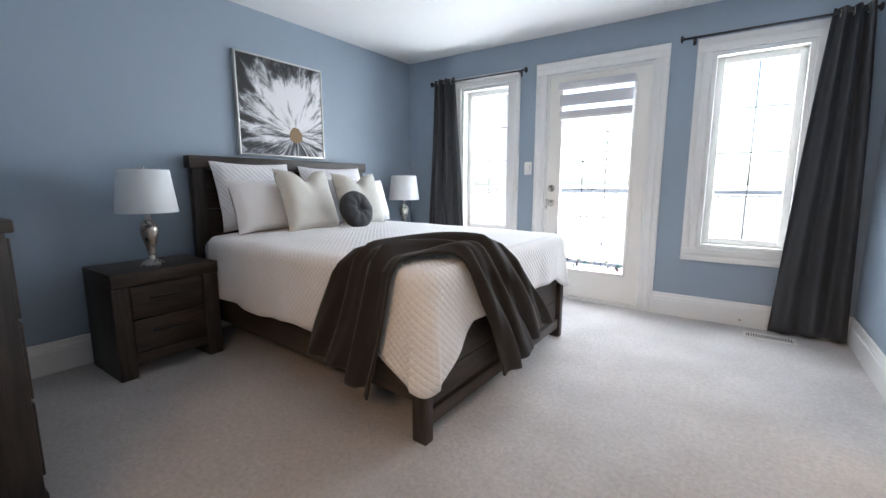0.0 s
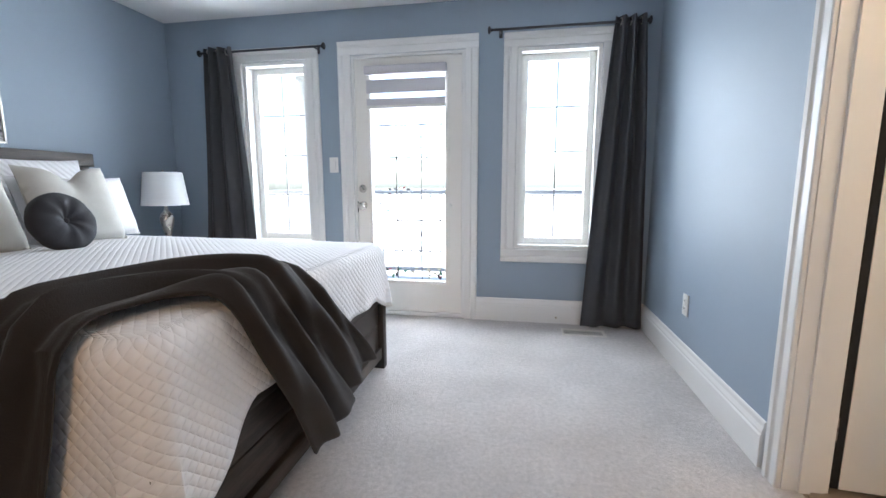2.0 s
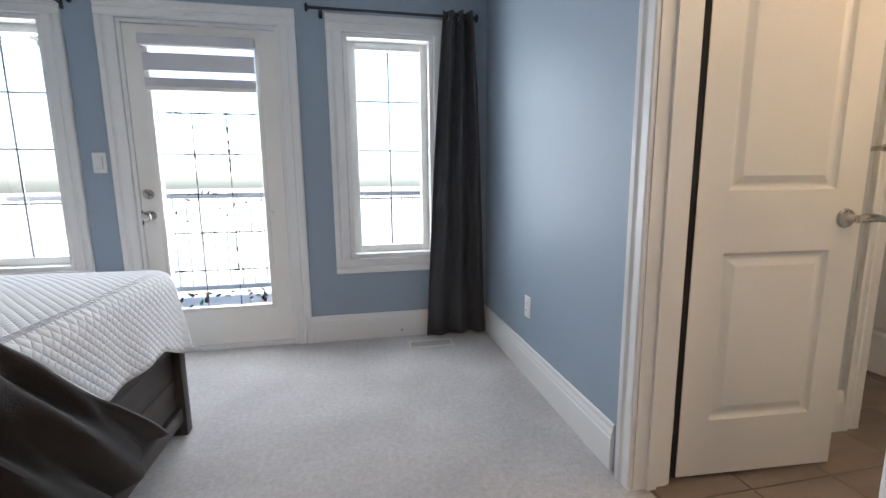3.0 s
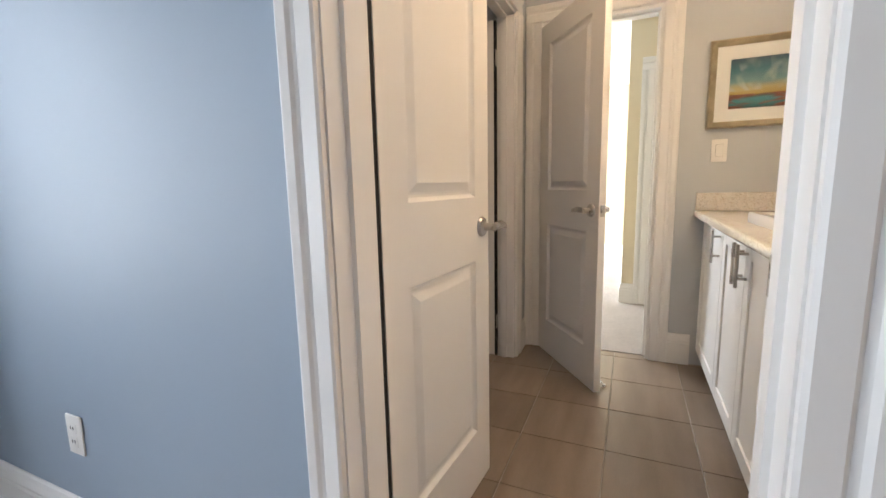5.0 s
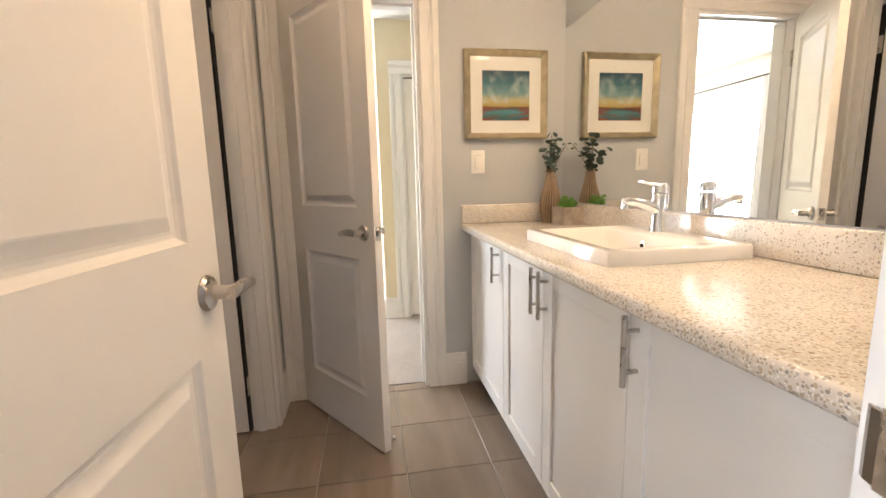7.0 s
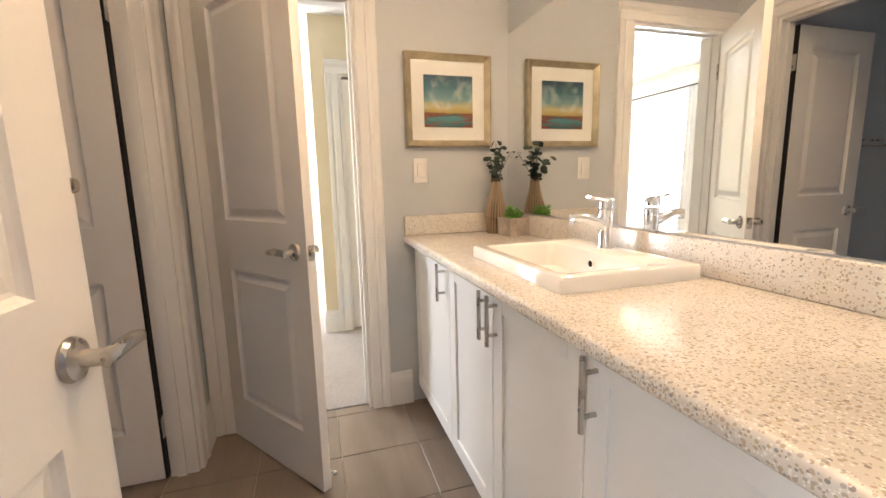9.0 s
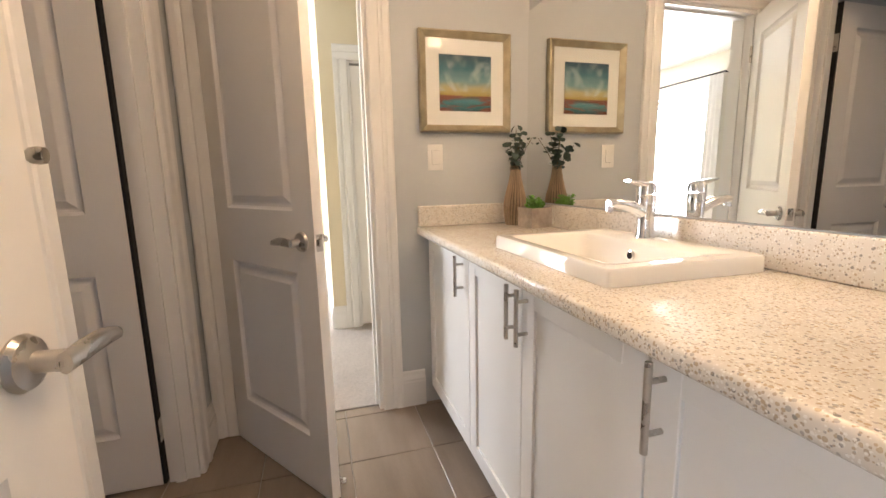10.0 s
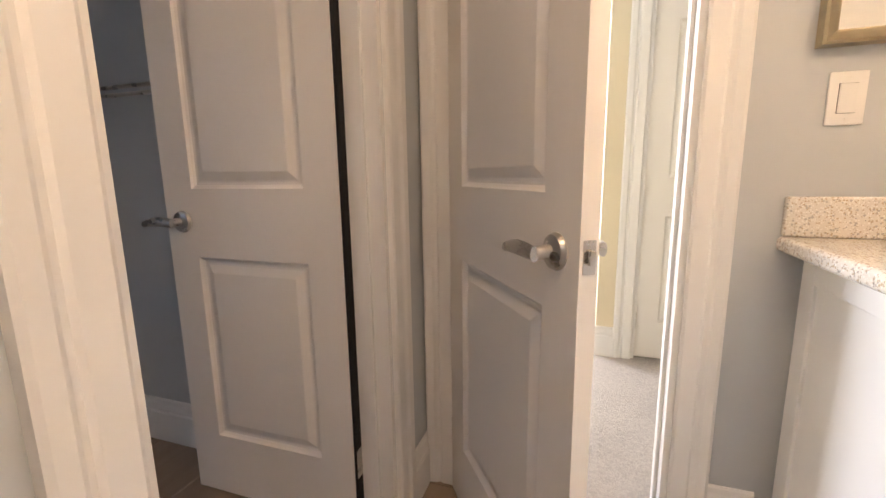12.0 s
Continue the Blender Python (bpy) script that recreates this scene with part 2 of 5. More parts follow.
def flower():
    """Black and white brushed daisy with a tan heart, on a canvas in the y-z plane."""
    m = mat("flower_canvas", (0.5, 0.5, 0.5), 0.55)
    nt = m.node_tree
    p = nt.nodes["Principled BSDF"]
    tc = nt.nodes.new("ShaderNodeTexCoord")
    sep = nt.nodes.new("ShaderNodeSeparateXYZ")
    nt.links.new(tc.outputs["Object"], sep.inputs[0])
    u, v = maths(nt, "SUBTRACT", sep.outputs[1], 0.11), maths(nt, "SUBTRACT", sep.outputs[2], -0.20)
    ang = maths(nt, "ARCTAN2", v, u)
    r = maths(nt, "SQRT", maths(nt, "ADD", maths(nt, "MULTIPLY", u, u), maths(nt, "MULTIPLY", v, v)))
    comb = nt.nodes.new("ShaderNodeCombineXYZ")
    nt.links.new(maths(nt, "MULTIPLY", ang, 4.2), comb.inputs[0])
    nt.links.new(maths(nt, "MULTIPLY", r, 3.2), comb.inputs[1])
    n1 = nt.nodes.new("ShaderNodeTexNoise")
    n1.inputs["Scale"].default_value, n1.inputs["Detail"].default_value, n1.inputs["Roughness"].default_value = 1.5, 8, 0.65
    n1.inputs["Distortion"].default_value = 0.5
    nt.links.new(comb.outputs[0], n1.inputs["Vector"])
    # the petals pale towards the middle and upwards, with a dark ground at the rim
    edge = maths(nt, "MULTIPLY", maths(nt, "SUBTRACT", r, 0.40), 0.75)
    up = maths(nt, "MULTIPLY", maths(nt, "SINE", ang), 0.10)
    val = maths(nt, "ADD", maths(nt, "SUBTRACT", n1.outputs[0], maths(nt, "MAXIMUM", edge, -0.05)), up)
    rp = ramp_node(nt, [(0.38, (0.008, 0.008, 0.009)), (0.46, (0.06, 0.06, 0.065)), (0.53, (0.35, 0.35, 0.37)), (0.62, (0.75, 0.74, 0.76))])
    nt.links.new(val, rp.inputs[0])
    n2 = nt.nodes.new("ShaderNodeTexNoise")
    n2.inputs["Scale"].default_value = 22
    nt.links.new(tc.outputs["Object"], n2.inputs["Vector"])
    heart = maths(nt, "LESS_THAN", maths(nt, "ADD", r, maths(nt, "MULTIPLY", n2.outputs[0], 0.05)), 0.088)
    mx = nt.nodes.new("ShaderNodeMix")
    mx.data_type = "RGBA"
    nt.links.new(heart, mx.inputs[0])
    nt.links.new(rp.outputs[0], mx.inputs[6])
    mx.inputs[7].default_value = (0.22, 0.13, 0.055, 1)
    nt.links.new(mx.outputs[2], p.inputs["Base Color"])
    return m


def seascape():
    """Teal sky with streaming cloud, amber horizon, rust banks and water, in the y-z plane."""
    m = mat("seascape_print", (0.5, 0.5, 0.5), 0.6)
    nt = m.node_tree
    p = nt.nodes["Principled BSDF"]
    tc = nt.nodes.new("ShaderNodeTexCoord")
    sep = nt.nodes.new("ShaderNodeSeparateXYZ")
    nt.links.new(tc.outputs["Object"], sep.inputs[0])
    y, z = sep.outputs[1], sep.outputs[2]
    base = ramp_node(nt, [(0.0, (0.02, 0.05, 0.06)), (0.10, (0.03, 0.16, 0.18)), (0.20, (0.06, 0.24, 0.26)), (0.27, (0.10, 0.05, 0.03)),
                          (0.30, (0.42, 0.30, 0.06)), (0.40, (0.50, 0.42, 0.20)), (0.52, (0.16, 0.30, 0.30)), (0.72, (0.03, 0.14, 0.18)), (1.0, (0.015, 0.04, 0.07))])
    nz = nt.nodes.new("ShaderNodeTexNoise")
    nz.inputs["Scale"].default_value, nz.inputs["Detail"].default_value = 14, 5
    mp = nt.nodes.new("ShaderNodeMapping")
    mp.inputs["Scale"].default_value = (1, 0.8, 2.2)
    nt.links.new(tc.outputs["Object"], mp.inputs[0])
    nt.links.new(mp.outputs[0], nz.inputs["Vector"])
    zz = maths(nt, "ADD", maths(nt, "MULTIPLY", maths(nt, "ADD", z, 0.14), 3.57), maths(nt, "MULTIPLY", maths(nt, "SUBTRACT", nz.outputs[0], 0.5), 0.10))
    nt.links.new(zz, base.inputs[0])
    # cloud streaks fan out from the horizon
    ang = maths(nt, "DIVIDE", y, maths(nt, "ADD", maths(nt, "ABSOLUTE", maths(nt, "ADD", z, 0.10)), 0.06))
    comb = nt.nodes.new("ShaderNodeCombineXYZ")
    nt.links.new(maths(nt, "MULTIPLY", ang, 3.0), comb.inputs[0])
    nt.links.new(maths(nt, "MULTIPLY", z, 9.0), comb.inputs[1])
    cl = nt.nodes.new("ShaderNodeTexNoise")
    cl.inputs["Scale"].default_value, cl.inputs["Detail"].default_value = 1.1, 5
    nt.links.new(comb.outputs[0], cl.inputs["Vector"])
    cr = ramp_node(nt, [(0.50, (0, 0, 0)), (0.68, (0.55, 0.55, 0.55))])
    nt.links.new(cl.outputs[0], cr.inputs[0])
    sky_only = maths(nt, "GREATER_THAN", z, -0.04)
    mx = nt.nodes.new("ShaderNodeMix")
    mx.data_type = "RGBA"
    nt.links.new(maths(nt, "MULTIPLY", cr.outputs[0], sky_only), mx.inputs[0])
    nt.links.new(base.outputs[0], mx.inputs[6])
    mx.inputs[7].default_value = (0.55, 0.62, 0.58, 1)
    # rust banks either side of the water
    n3 = nt.nodes.new("ShaderNodeTexNoise")
    n3.inputs["Scale"].default_value, n3.inputs["Detail"].default_value, n3.inputs["Distortion"].default_value = 9, 6, 0.8
    mp3 = nt.nodes.new("ShaderNodeMapping")
    mp3.inputs["Scale"].default_value = (1, 1.0, 3.6)
    nt.links.new(tc.outputs["Object"], mp3.inputs[0])
    nt.links.new(mp3.outputs[0], n3.inputs["Vector"])
    rb = ramp_node(nt, [(0.50, (0, 0, 0)), (0.60, (1, 1, 1))])
    nt.links.new(maths(nt, "ADD", n3.outputs[0], maths(nt, "MULTIPLY", maths(nt, "ABSOLUTE", y), 0.9)), rb.inputs[0])
    bank = maths(nt, "MULTIPLY", rb.outputs[0], maths(nt, "LESS_THAN", z, -0.058))
    m2 = nt.nodes.new("ShaderNodeMix")
    m2.data_type = "RGBA"
    nt.links.new(bank, m2.inputs[0])
    nt.links.new(mx.outputs[2], m2.inputs[6])
    m2.inputs[7].default_value = (0.20, 0.06, 0.03, 1)
    nt.links.new(m2.outputs[2], p.inputs["Base Color"])
    return m


def tile_mat():
    m = mat("stone_tile", (0.25, 0.198, 0.155), 0.33, vary=0.16, scale=2.5, grain=(1.0, 5.0, 1.0), bump=0.06, bscale=60, fine=0.06)
    nt = m.node_tree
    p = nt.nodes["Principled BSDF"]
    base = p.inputs["Base Color"].links[0].from_socket
    info = nt.nodes.new("ShaderNodeObjectInfo")
    hsv = nt.nodes.new("ShaderNodeHueSaturation")
    nt.links.new(base, hsv.inputs["Color"])
    rg = nt.nodes.new("ShaderNodeMapRange")
    rg.inputs[3].default_value, rg.inputs[4].default_value = 0.88, 1.14
    nt.links.new(info.outputs["Random"], rg.inputs[0])
    nt.links.new(rg.outputs[0], hsv.inputs["Value"])
    nt.links.new(hsv.outputs[0], p.inputs["Base Color"])
    for n in nt.nodes:
        if n.type == "MAPPING":
            geo = nt.nodes.new("ShaderNodeNewGeometry")
            nt.links.new(geo.outputs["Position"], n.inputs[0])
    return m


for cloth, amount in ((M_THROW, 0.12), (M_NAVY, 0.06), (M_CURT, 0.05), (M_CARPET, 0.06), (M_CARPET2, 0.1)):
    cloth.node_tree.nodes["Principled BSDF"].inputs["Sheen Weight"].default_value = amount
M_QUARTZ, M_QUILT, M_SHAM, M_FLOWER, M_SEA, M_TILE = quartz(), quilt(), stripes(), flower(), seascape(), tile_mat()

# ---- building helpers ----


def bmnew():
    return bmesh.new()


def box(bm, x0, x1, y0, y1, z0, z1, bev=0.0, seg=2):
    r = bmesh.ops.create_cube(bm, size=1)
    vs = r["verts"]
    for v in vs:
        v.co = Vector(((x0 + x1) / 2 + v.co.x * (x1 - x0), (y0 + y1) / 2 + v.co.y * (y1 - y0), (z0 + z1) / 2 + v.co.z * (z1 - z0)))
    if bev:
        es = list({e for v in vs for e in v.link_edges})
        bmesh.ops.bevel(bm, geom=es, offset=bev, segments=seg, affect="EDGES", profile=0.5)
    return bm


def ring_loft(bm, rings, closed=True, caps=True):
    """Skins a list of rings of points."""
    rows = [[bm.verts.new(p) for p in ring] for ring in rings]
    n = len(rows[0])
    for a, b in zip(rows, rows[1:]):
        for i in range(n if closed else n - 1):
            j = (i + 1) % n
            bm.faces.new((a[i], a[j], b[j], b[i]))
    if caps and closed:
        bm.faces.new(rows[0][::-1])
        bm.faces.new(rows[-1])
    return bm


def lathe(bm, profile, n=32, centre=(0, 0, 0)):
    c = Vector(centre)
    rings = [[c + Vector((r * math.cos(2 * math.pi * i / n), r * math.sin(2 * math.pi * i / n), z)) for i in range(n)] for r, z in profile]
    return ring_loft(bm, rings)


def tube(bm, pts, r, n=12):
    pts = [Vector(p) for p in pts]
    rings = []
    for i, p in enumerate(pts):
        d = (pts[min(i + 1, len(pts) - 1)] - pts[max(i - 1, 0)]).normalized()
        q = d.to_track_quat("Z", "Y")
        rr = r[i] if isinstance(r, (list, tuple)) else r
        rings.append([p + q @ Vector((rr * math.cos(2 * math.pi * k / n), rr * math.sin(2 * math.pi * k / n), 0)) for k in range(n)])
    return ring_loft(bm, rings)


def finish(name, bm, material, smooth=False):
    bmesh.ops.recalc_face_normals(bm, faces=bm.faces)
    me = bpy.data.meshes.new(name)
    bm.to_mesh(me)
    bm.free()
    me.materials.append(material)
    if smooth:
        me.polygons.foreach_set("use_smooth", [True] * len(me.polygons))
        me.set_sharp_from_angle(angle=radians(42))
    return new(name, me)


def part(name, bm, material, parent, label="", smooth=True):
    ob = finish(name, bm, material, smooth)
    ob.parent = parent
    if label:
        tagged(ob, label)
    return ob


def thing(name, label, category, group="", m=None):
    e = new(name)
    e.empty_display_size = 0.1
    tagged(e, label, category, group)
    if m is not None:
        e.matrix_basis = m
    return e


def solid(name, bm, material, label="", category="", group="", kind="", smooth=True, m=None):
    ob = finish(name, bm, material, smooth)
    tagged(ob, label, category, group, kind)
    if m is not None:
        ob.matrix_basis = m
    return ob


def structure(name, bm, material, label):
    return solid(name, bm, material, label, kind="structure", smooth=False)


def wall(name, axis, f0, f1, a0, a1, top, openings, material, label):
    """A wall between f0 and f1 across its thickness, from a0 to a1 along axis, with openings (a, b, z0, z1)."""
    bm = bmnew()

    def put(p, q, z0, z1):
        if q - p < 1e-4 or z1 - z0 < 1e-4:
            return
        if axis == "x":
            box(bm, p, q, f0, f1, z0, z1)
        else:
            box(bm, f0, f1, p, q, z0, z1)
    at = a0
    for p, q, z0, z1 in sorted(openings):
        put(at, p, 0, top)
        put(p, q, 0, z0)
        put(p, q, z1, top)
        at = q
    put(at, a1, 0, top)
    return structure(name, bm, material, label)


def strip(bm, profile, start, end, out, up):
    """Extrudes a moulding profile (depth, rise) from start to end."""
    start, end, out, up = Vector(start), Vector(end), Vector(out), Vector(up)
    ring_loft(bm, [[e + out * d + up * h for d, h in profile] for e in (start, end)])
    return bm


CASING = [(0, 0), (0.013, 0), (0.017, 0.007), (0.017, 0.046), (0.012, 0.053), (0.015, 0.062), (0.021, 0.070), (0.023, 0.092), (0.019, 0.10), (0, 0.10)]
BASE = [(0, 0), (0.018, 0), (0.018, 0.125), (0.014, 0.132), (0.015, 0.142), (0.009, 0.160), (0.008, 0.176), (0.004, 0.182), (0, 0.182)]


def casing(name, side, fixed, out, a0, a1, top, label, bottom=0.0, sill=False, w=0.10):
    """Moulded trim round an opening: side is the axis the wall runs along, fixed the wall's face, out +1 or -1."""
    bm = bmnew()

    def P(a, z):
        return (a, fixed, z) if side == "x" else (fixed, a, z)
    o = Vector((0, out, 0)) if side == "x" else Vector((out, 0, 0))
    d = Vector((1, 0, 0)) if side == "x" else Vector((0, 1, 0))
    lo = bottom
    profile = [(d, h * w / 0.10) for d, h in CASING]
    strip(bm, CASING, P(a0, lo), P(a0, top), o, -d)
    strip(bm, profile, P(a1, lo), P(a1, top), o, d)
    strip(bm, profile, P(a0 - w, top + 0.0005), P(a1 + w, top + 0.0005), o, Vector((0, 0, 1)))
    if sill:
        strip(bm, profile, P(a0 - w, lo - 0.0005), P(a1 + w, lo - 0.0005), o, Vector((0, 0, -1)))
    return solid(name, bm, M_TRIM, label, kind="structure", smooth=False)


def baseboard(name, runs, label):
    """runs: (start, end, outward) along the floor."""
    bm = bmnew()
    for s, e, o in runs:
        strip(bm, BASE, (*s, 0), (*e, 0), (*o, 0), (0, 0, 1))
    return solid(name, bm, M_TRIM, label, kind="structure", smooth=False)


def jamb(name, axis, c0, c1, a0, a1, top, label, stop=None):
    """Lining of an opening, inside the wall from c0 to c1; stop: where the door stop sits across the wall."""
    bm = bmnew()
    t = 0.018

    def put(p, q, z0, z1, d0=c0, d1=c1):
        if axis == "x":
            box(bm, p, q, d0, d1, z0, z1)
        else:
            box(bm, d0, d1, p, q, z0, z1)
    put(a0, a0 + t, 0, top)
    put(a1 - t, a1, 0, top)
    put(a0 + t, a1 - t, top - t, top)
    if stop is not None:
        put(a0 + t, a0 + t + 0.011, 0, top - t, stop, stop + 0.035)
        put(a1 - t - 0.011, a1 - t, 0, top - t, stop, stop + 0.035)
        put(a0 + t + 0.011, a1 - t - 0.011, top - t - 0.011, top - t, stop, stop + 0.035)
    return solid(name, bm, M_TRIM, label, kind="structure", smooth=False)


# ---- plan ----
H = 2.383         # ceiling
N = 4.578         # inner face of the outside wall
WX = -3.855       # headboard wall
S = 0.50          # bedroom south wall
T = 0.135         # partition thickness
BE = 2.165        # bathroom east wall
BS = 1.434        # mirror wall
BN = 2.983        # bathroom north partition
TN = 0.105        # thickness of that partition
TE = 2.05         # east wall of the toilet room
R2E = 5.95        # second bedroom's far wall

bm = bmnew(); box(bm, WX - 0.2, 0.06, -0.9, N + 0.25, -0.12, 0)
structure("floor_bedroom", bm, M_CARPET, "pale grey cut-pile carpet, wall to wall")
bm = bmnew(); box(bm, BE + 0.05, R2E + 0.15, 0.5, N + 0.25, -0.12, 0.004)
structure("floor_second_bedroom", bm, M_CARPET2, "cream cut-pile carpet beyond the bathroom door")
bm = bmnew(); box(bm, WX - 0.2, R2E + 0.2, -0.95, 5.2, H, H + 0.12)
structure("ceiling", bm, M_CEIL, "flat white painted ceiling")

W1, DR, W2 = (-3.162, -2.602), (-2.236, -1.343), (-0.96, -0.375)
ZW0, ZW1, ZD = 0.575, 2.035, 2.045
W3 = (3.98, 5.62)
wall("wall_north", "x", N, N + 0.22, WX - 0.2, 0.0, H, [(*W1, ZW0, ZW1), (*DR, 0, ZD), (*W2, ZW0, ZW1)], M_BLUE, "slate-blue painted outside wall")
wall("wall_north_second_bedroom", "x", N, N + 0.22, BE + 0.002, R2E + 0.2, H, [(*W3, 0.55, 2.06)], M_CREAM, "pale cream outside wall with a wide window")
wall("wall_west", "y", WX - 0.2, WX, S - 1.4, N, H, [], M_BLUE, "slate-blue painted headboard wall")
# unseen wall and hall; opening widened so the warm lamp reaches the carpet
wall("wall_south", "x", S - T, S, WX, 0, H, [(-1.85, -0.4, 0, 2.03)], M_BLUE, "slate-blue painted wall with the entrance")
bm = bmnew(); box(bm, WX, 0, -0.95, -0.9, 0, H)
structure("wall_hall", bm, M_BEIGE, "beige hall wall outside the bedroom")
D1 = (2.14, 2.847)     # doorway between bedroom and bathroom
ZT = 2.04
# the partition is two skins of paint: blue to the bedroom, grey to the bathroom
wall("wall_east", "y", 0, T / 2, -0.95, N, H, [(*D1, 0, ZT)], M_BLUE, "slate-blue painted partition with the bathroom door")
wall("wall_bath_west", "y", T / 2, T, BS - T, N + 0.22, H, [(*D1, 0, ZT)], M_GREY, "soft grey painted bathroom wall")
wall("wall_bath_south", "x", BS - T, BS, T, BE + T, H, [], M_GREY, "soft grey painted wall behind the mirror")
D2 = (2.217, 2.876)
wall("wall_bath_east", "y", BE, BE + T / 2, BS, BN, H, [(*D2, 0, ZT)], M_GREY, "soft grey painted wall with the second door")
wall("wall_second_bedroom_west", "y", BE + T / 2, BE + T, 0.5, N, H, [(*D2, 0, ZT)], M_BEIGE, "beige painted wall")
D3 = (1.205, 1.911)
wall("wall_bath_north", "x", BN, BN + TN, T, BE + T / 2 - 0.001, H, [(*D3, 0, ZT)], M_GREY, "soft grey painted partition to the toilet room")
wall("wall_toilet_east", "y", TE, BE + T / 2 - 0.001, BN + TN, 5.1, H, [], M_GREY, "soft grey painted toilet room wall")
wall("wall_toilet_north", "x", 5.0, 5.1, T, TE, H, [], M_GREY, "soft grey painted toilet room end wall")
CL = 3.44               # closet front in the second bedroom
D4 = (1.52, 2.205)
wall("wall_closet_front", "y", CL, CL + 0.1, 0.5, 2.40, H, [(*D4, 0, ZT - 0.06)], M_BEIGE, "beige painted closet front")
wall("wall_closet_side", "x", 2.30, 2.40, CL + 0.1, R2E, H, [], M_BEIGE, "beige painted closet side")
wall("wall_second_bedroom_east", "y", R2E, R2E + 0.15, 0.5, N, H, [], M_BEIGE, "beige painted far wall")
wall("wall_second_bedroom_south", "x", 0.4, 0.5, BE + T / 2, R2E, H, [], M_BEIGE, "beige painted wall")

# trim
casing("trim_window_1", "x", N, -1, *W1, ZW1, "wide white moulded window casing", ZW0, True)
casing("trim_window_2", "x", N, -1, *W2, ZW1, "wide white moulded window casing", ZW0, True)
casing("trim_door_balcony", "x", N, -1, *DR, ZD, "wide white moulded door casing")
casing("trim_window_3", "x", N, -1, *W3, 2.06, "wide white moulded window casing", 0.55, True)
casing("trim_door_1", "y", 0, -1, D1[0] + 0.014, D1[1] - 0.014, ZT - 0.014, "white moulded door casing on the bedroom side", w=0.078)
casing("trim_door_1_bath", "y", T, 1, D1[0] + 0.014, D1[1] - 0.014, ZT - 0.014, "white moulded door casing on the bathroom side")
casing("trim_door_2", "y", BE, -1, *D2, ZT, "white moulded door casing")
casing("trim_door_2_far", "y", BE + T, 1, *D2, ZT, "white moulded door casing")
casing("trim_door_3", "x", BN, -1, *D3, ZT, "white moulded door casing")
casing("trim_door_4", "y", CL, -1, *D4, ZT - 0.06, "white moulded closet door casing")
casing("trim_door_entrance", "x", S, 1, -1.85, -0.4, 2.03, "white moulded door casing")
jamb("trim_jamb_1", "y", 0.001, T - 0.001, *D1, ZT, "white door jamb with stop", 0.05)
jamb("trim_jamb_2", "y", BE + 0.001, BE + T - 0.001, *D2, ZT, "white door jamb with stop", BE + 0.05)
jamb("trim_jamb_3", "x", BN + 0.001, BN + TN - 0.001, *D3, ZT, "white door jamb with stop", BN + 0.045)
jamb("trim_jamb_4", "y", CL + 0.001, CL + 0.099, *D4, ZT - 0.06, "white closet door jamb")
baseboard("baseboard_bedroom", [
    ((WX, S), (WX, N), (1, 0)),
    ((WX + 0.018, N), (DR[0] - 0.1, N), (0, -1)),
    ((DR[1] + 0.1, N), (0, N), (0, -1)),
    ((0, D1[1] + 0.1), (0, N - 0.018), (-1, 0)),
    ((0, S), (0, D1[0] - 0.1), (-1, 0)),
    ((WX + 0.018, S), (-1.95, S), (0, 1)),
], "tall white moulded baseboard")
baseboard("baseboard_bathroom", [
    ((BE, 2.0), (BE, D2[0] - 0.1), (-1, 0)),
    ((D3[1] + 0.1, BN), (BE, BN), (0, -1)),
    ((T, BN), (D3[0] - 0.1, BN), (0, -1)),
    ((T, D1[1] + 0.1), (T, BN - 0.018), (1, 0)),
    ((TE, BN + TN), (TE, 5.0), (-1, 0)),
    ((T, 5.0), (TE - 0.018, 5.0), (0, -1)),
], "tall white moulded baseboard on tile")
baseboard("baseboard_second_bedroom", [
    ((CL, D4[1] + 0.1), (CL, 2.40), (-1, 0)),
    ((CL, 2.40), (R2E, 2.40), (0, 1)),
    ((R2E, 2.418), (R2E, N), (-1, 0)),
    ((BE + T, N), (R2E, N), (0, -1)),
    ((BE + T, D2[1] + 0.1), (BE + T, N - 0.018), (1, 0)),
], "tall white moulded baseboard on carpet")

# ---- windows ----


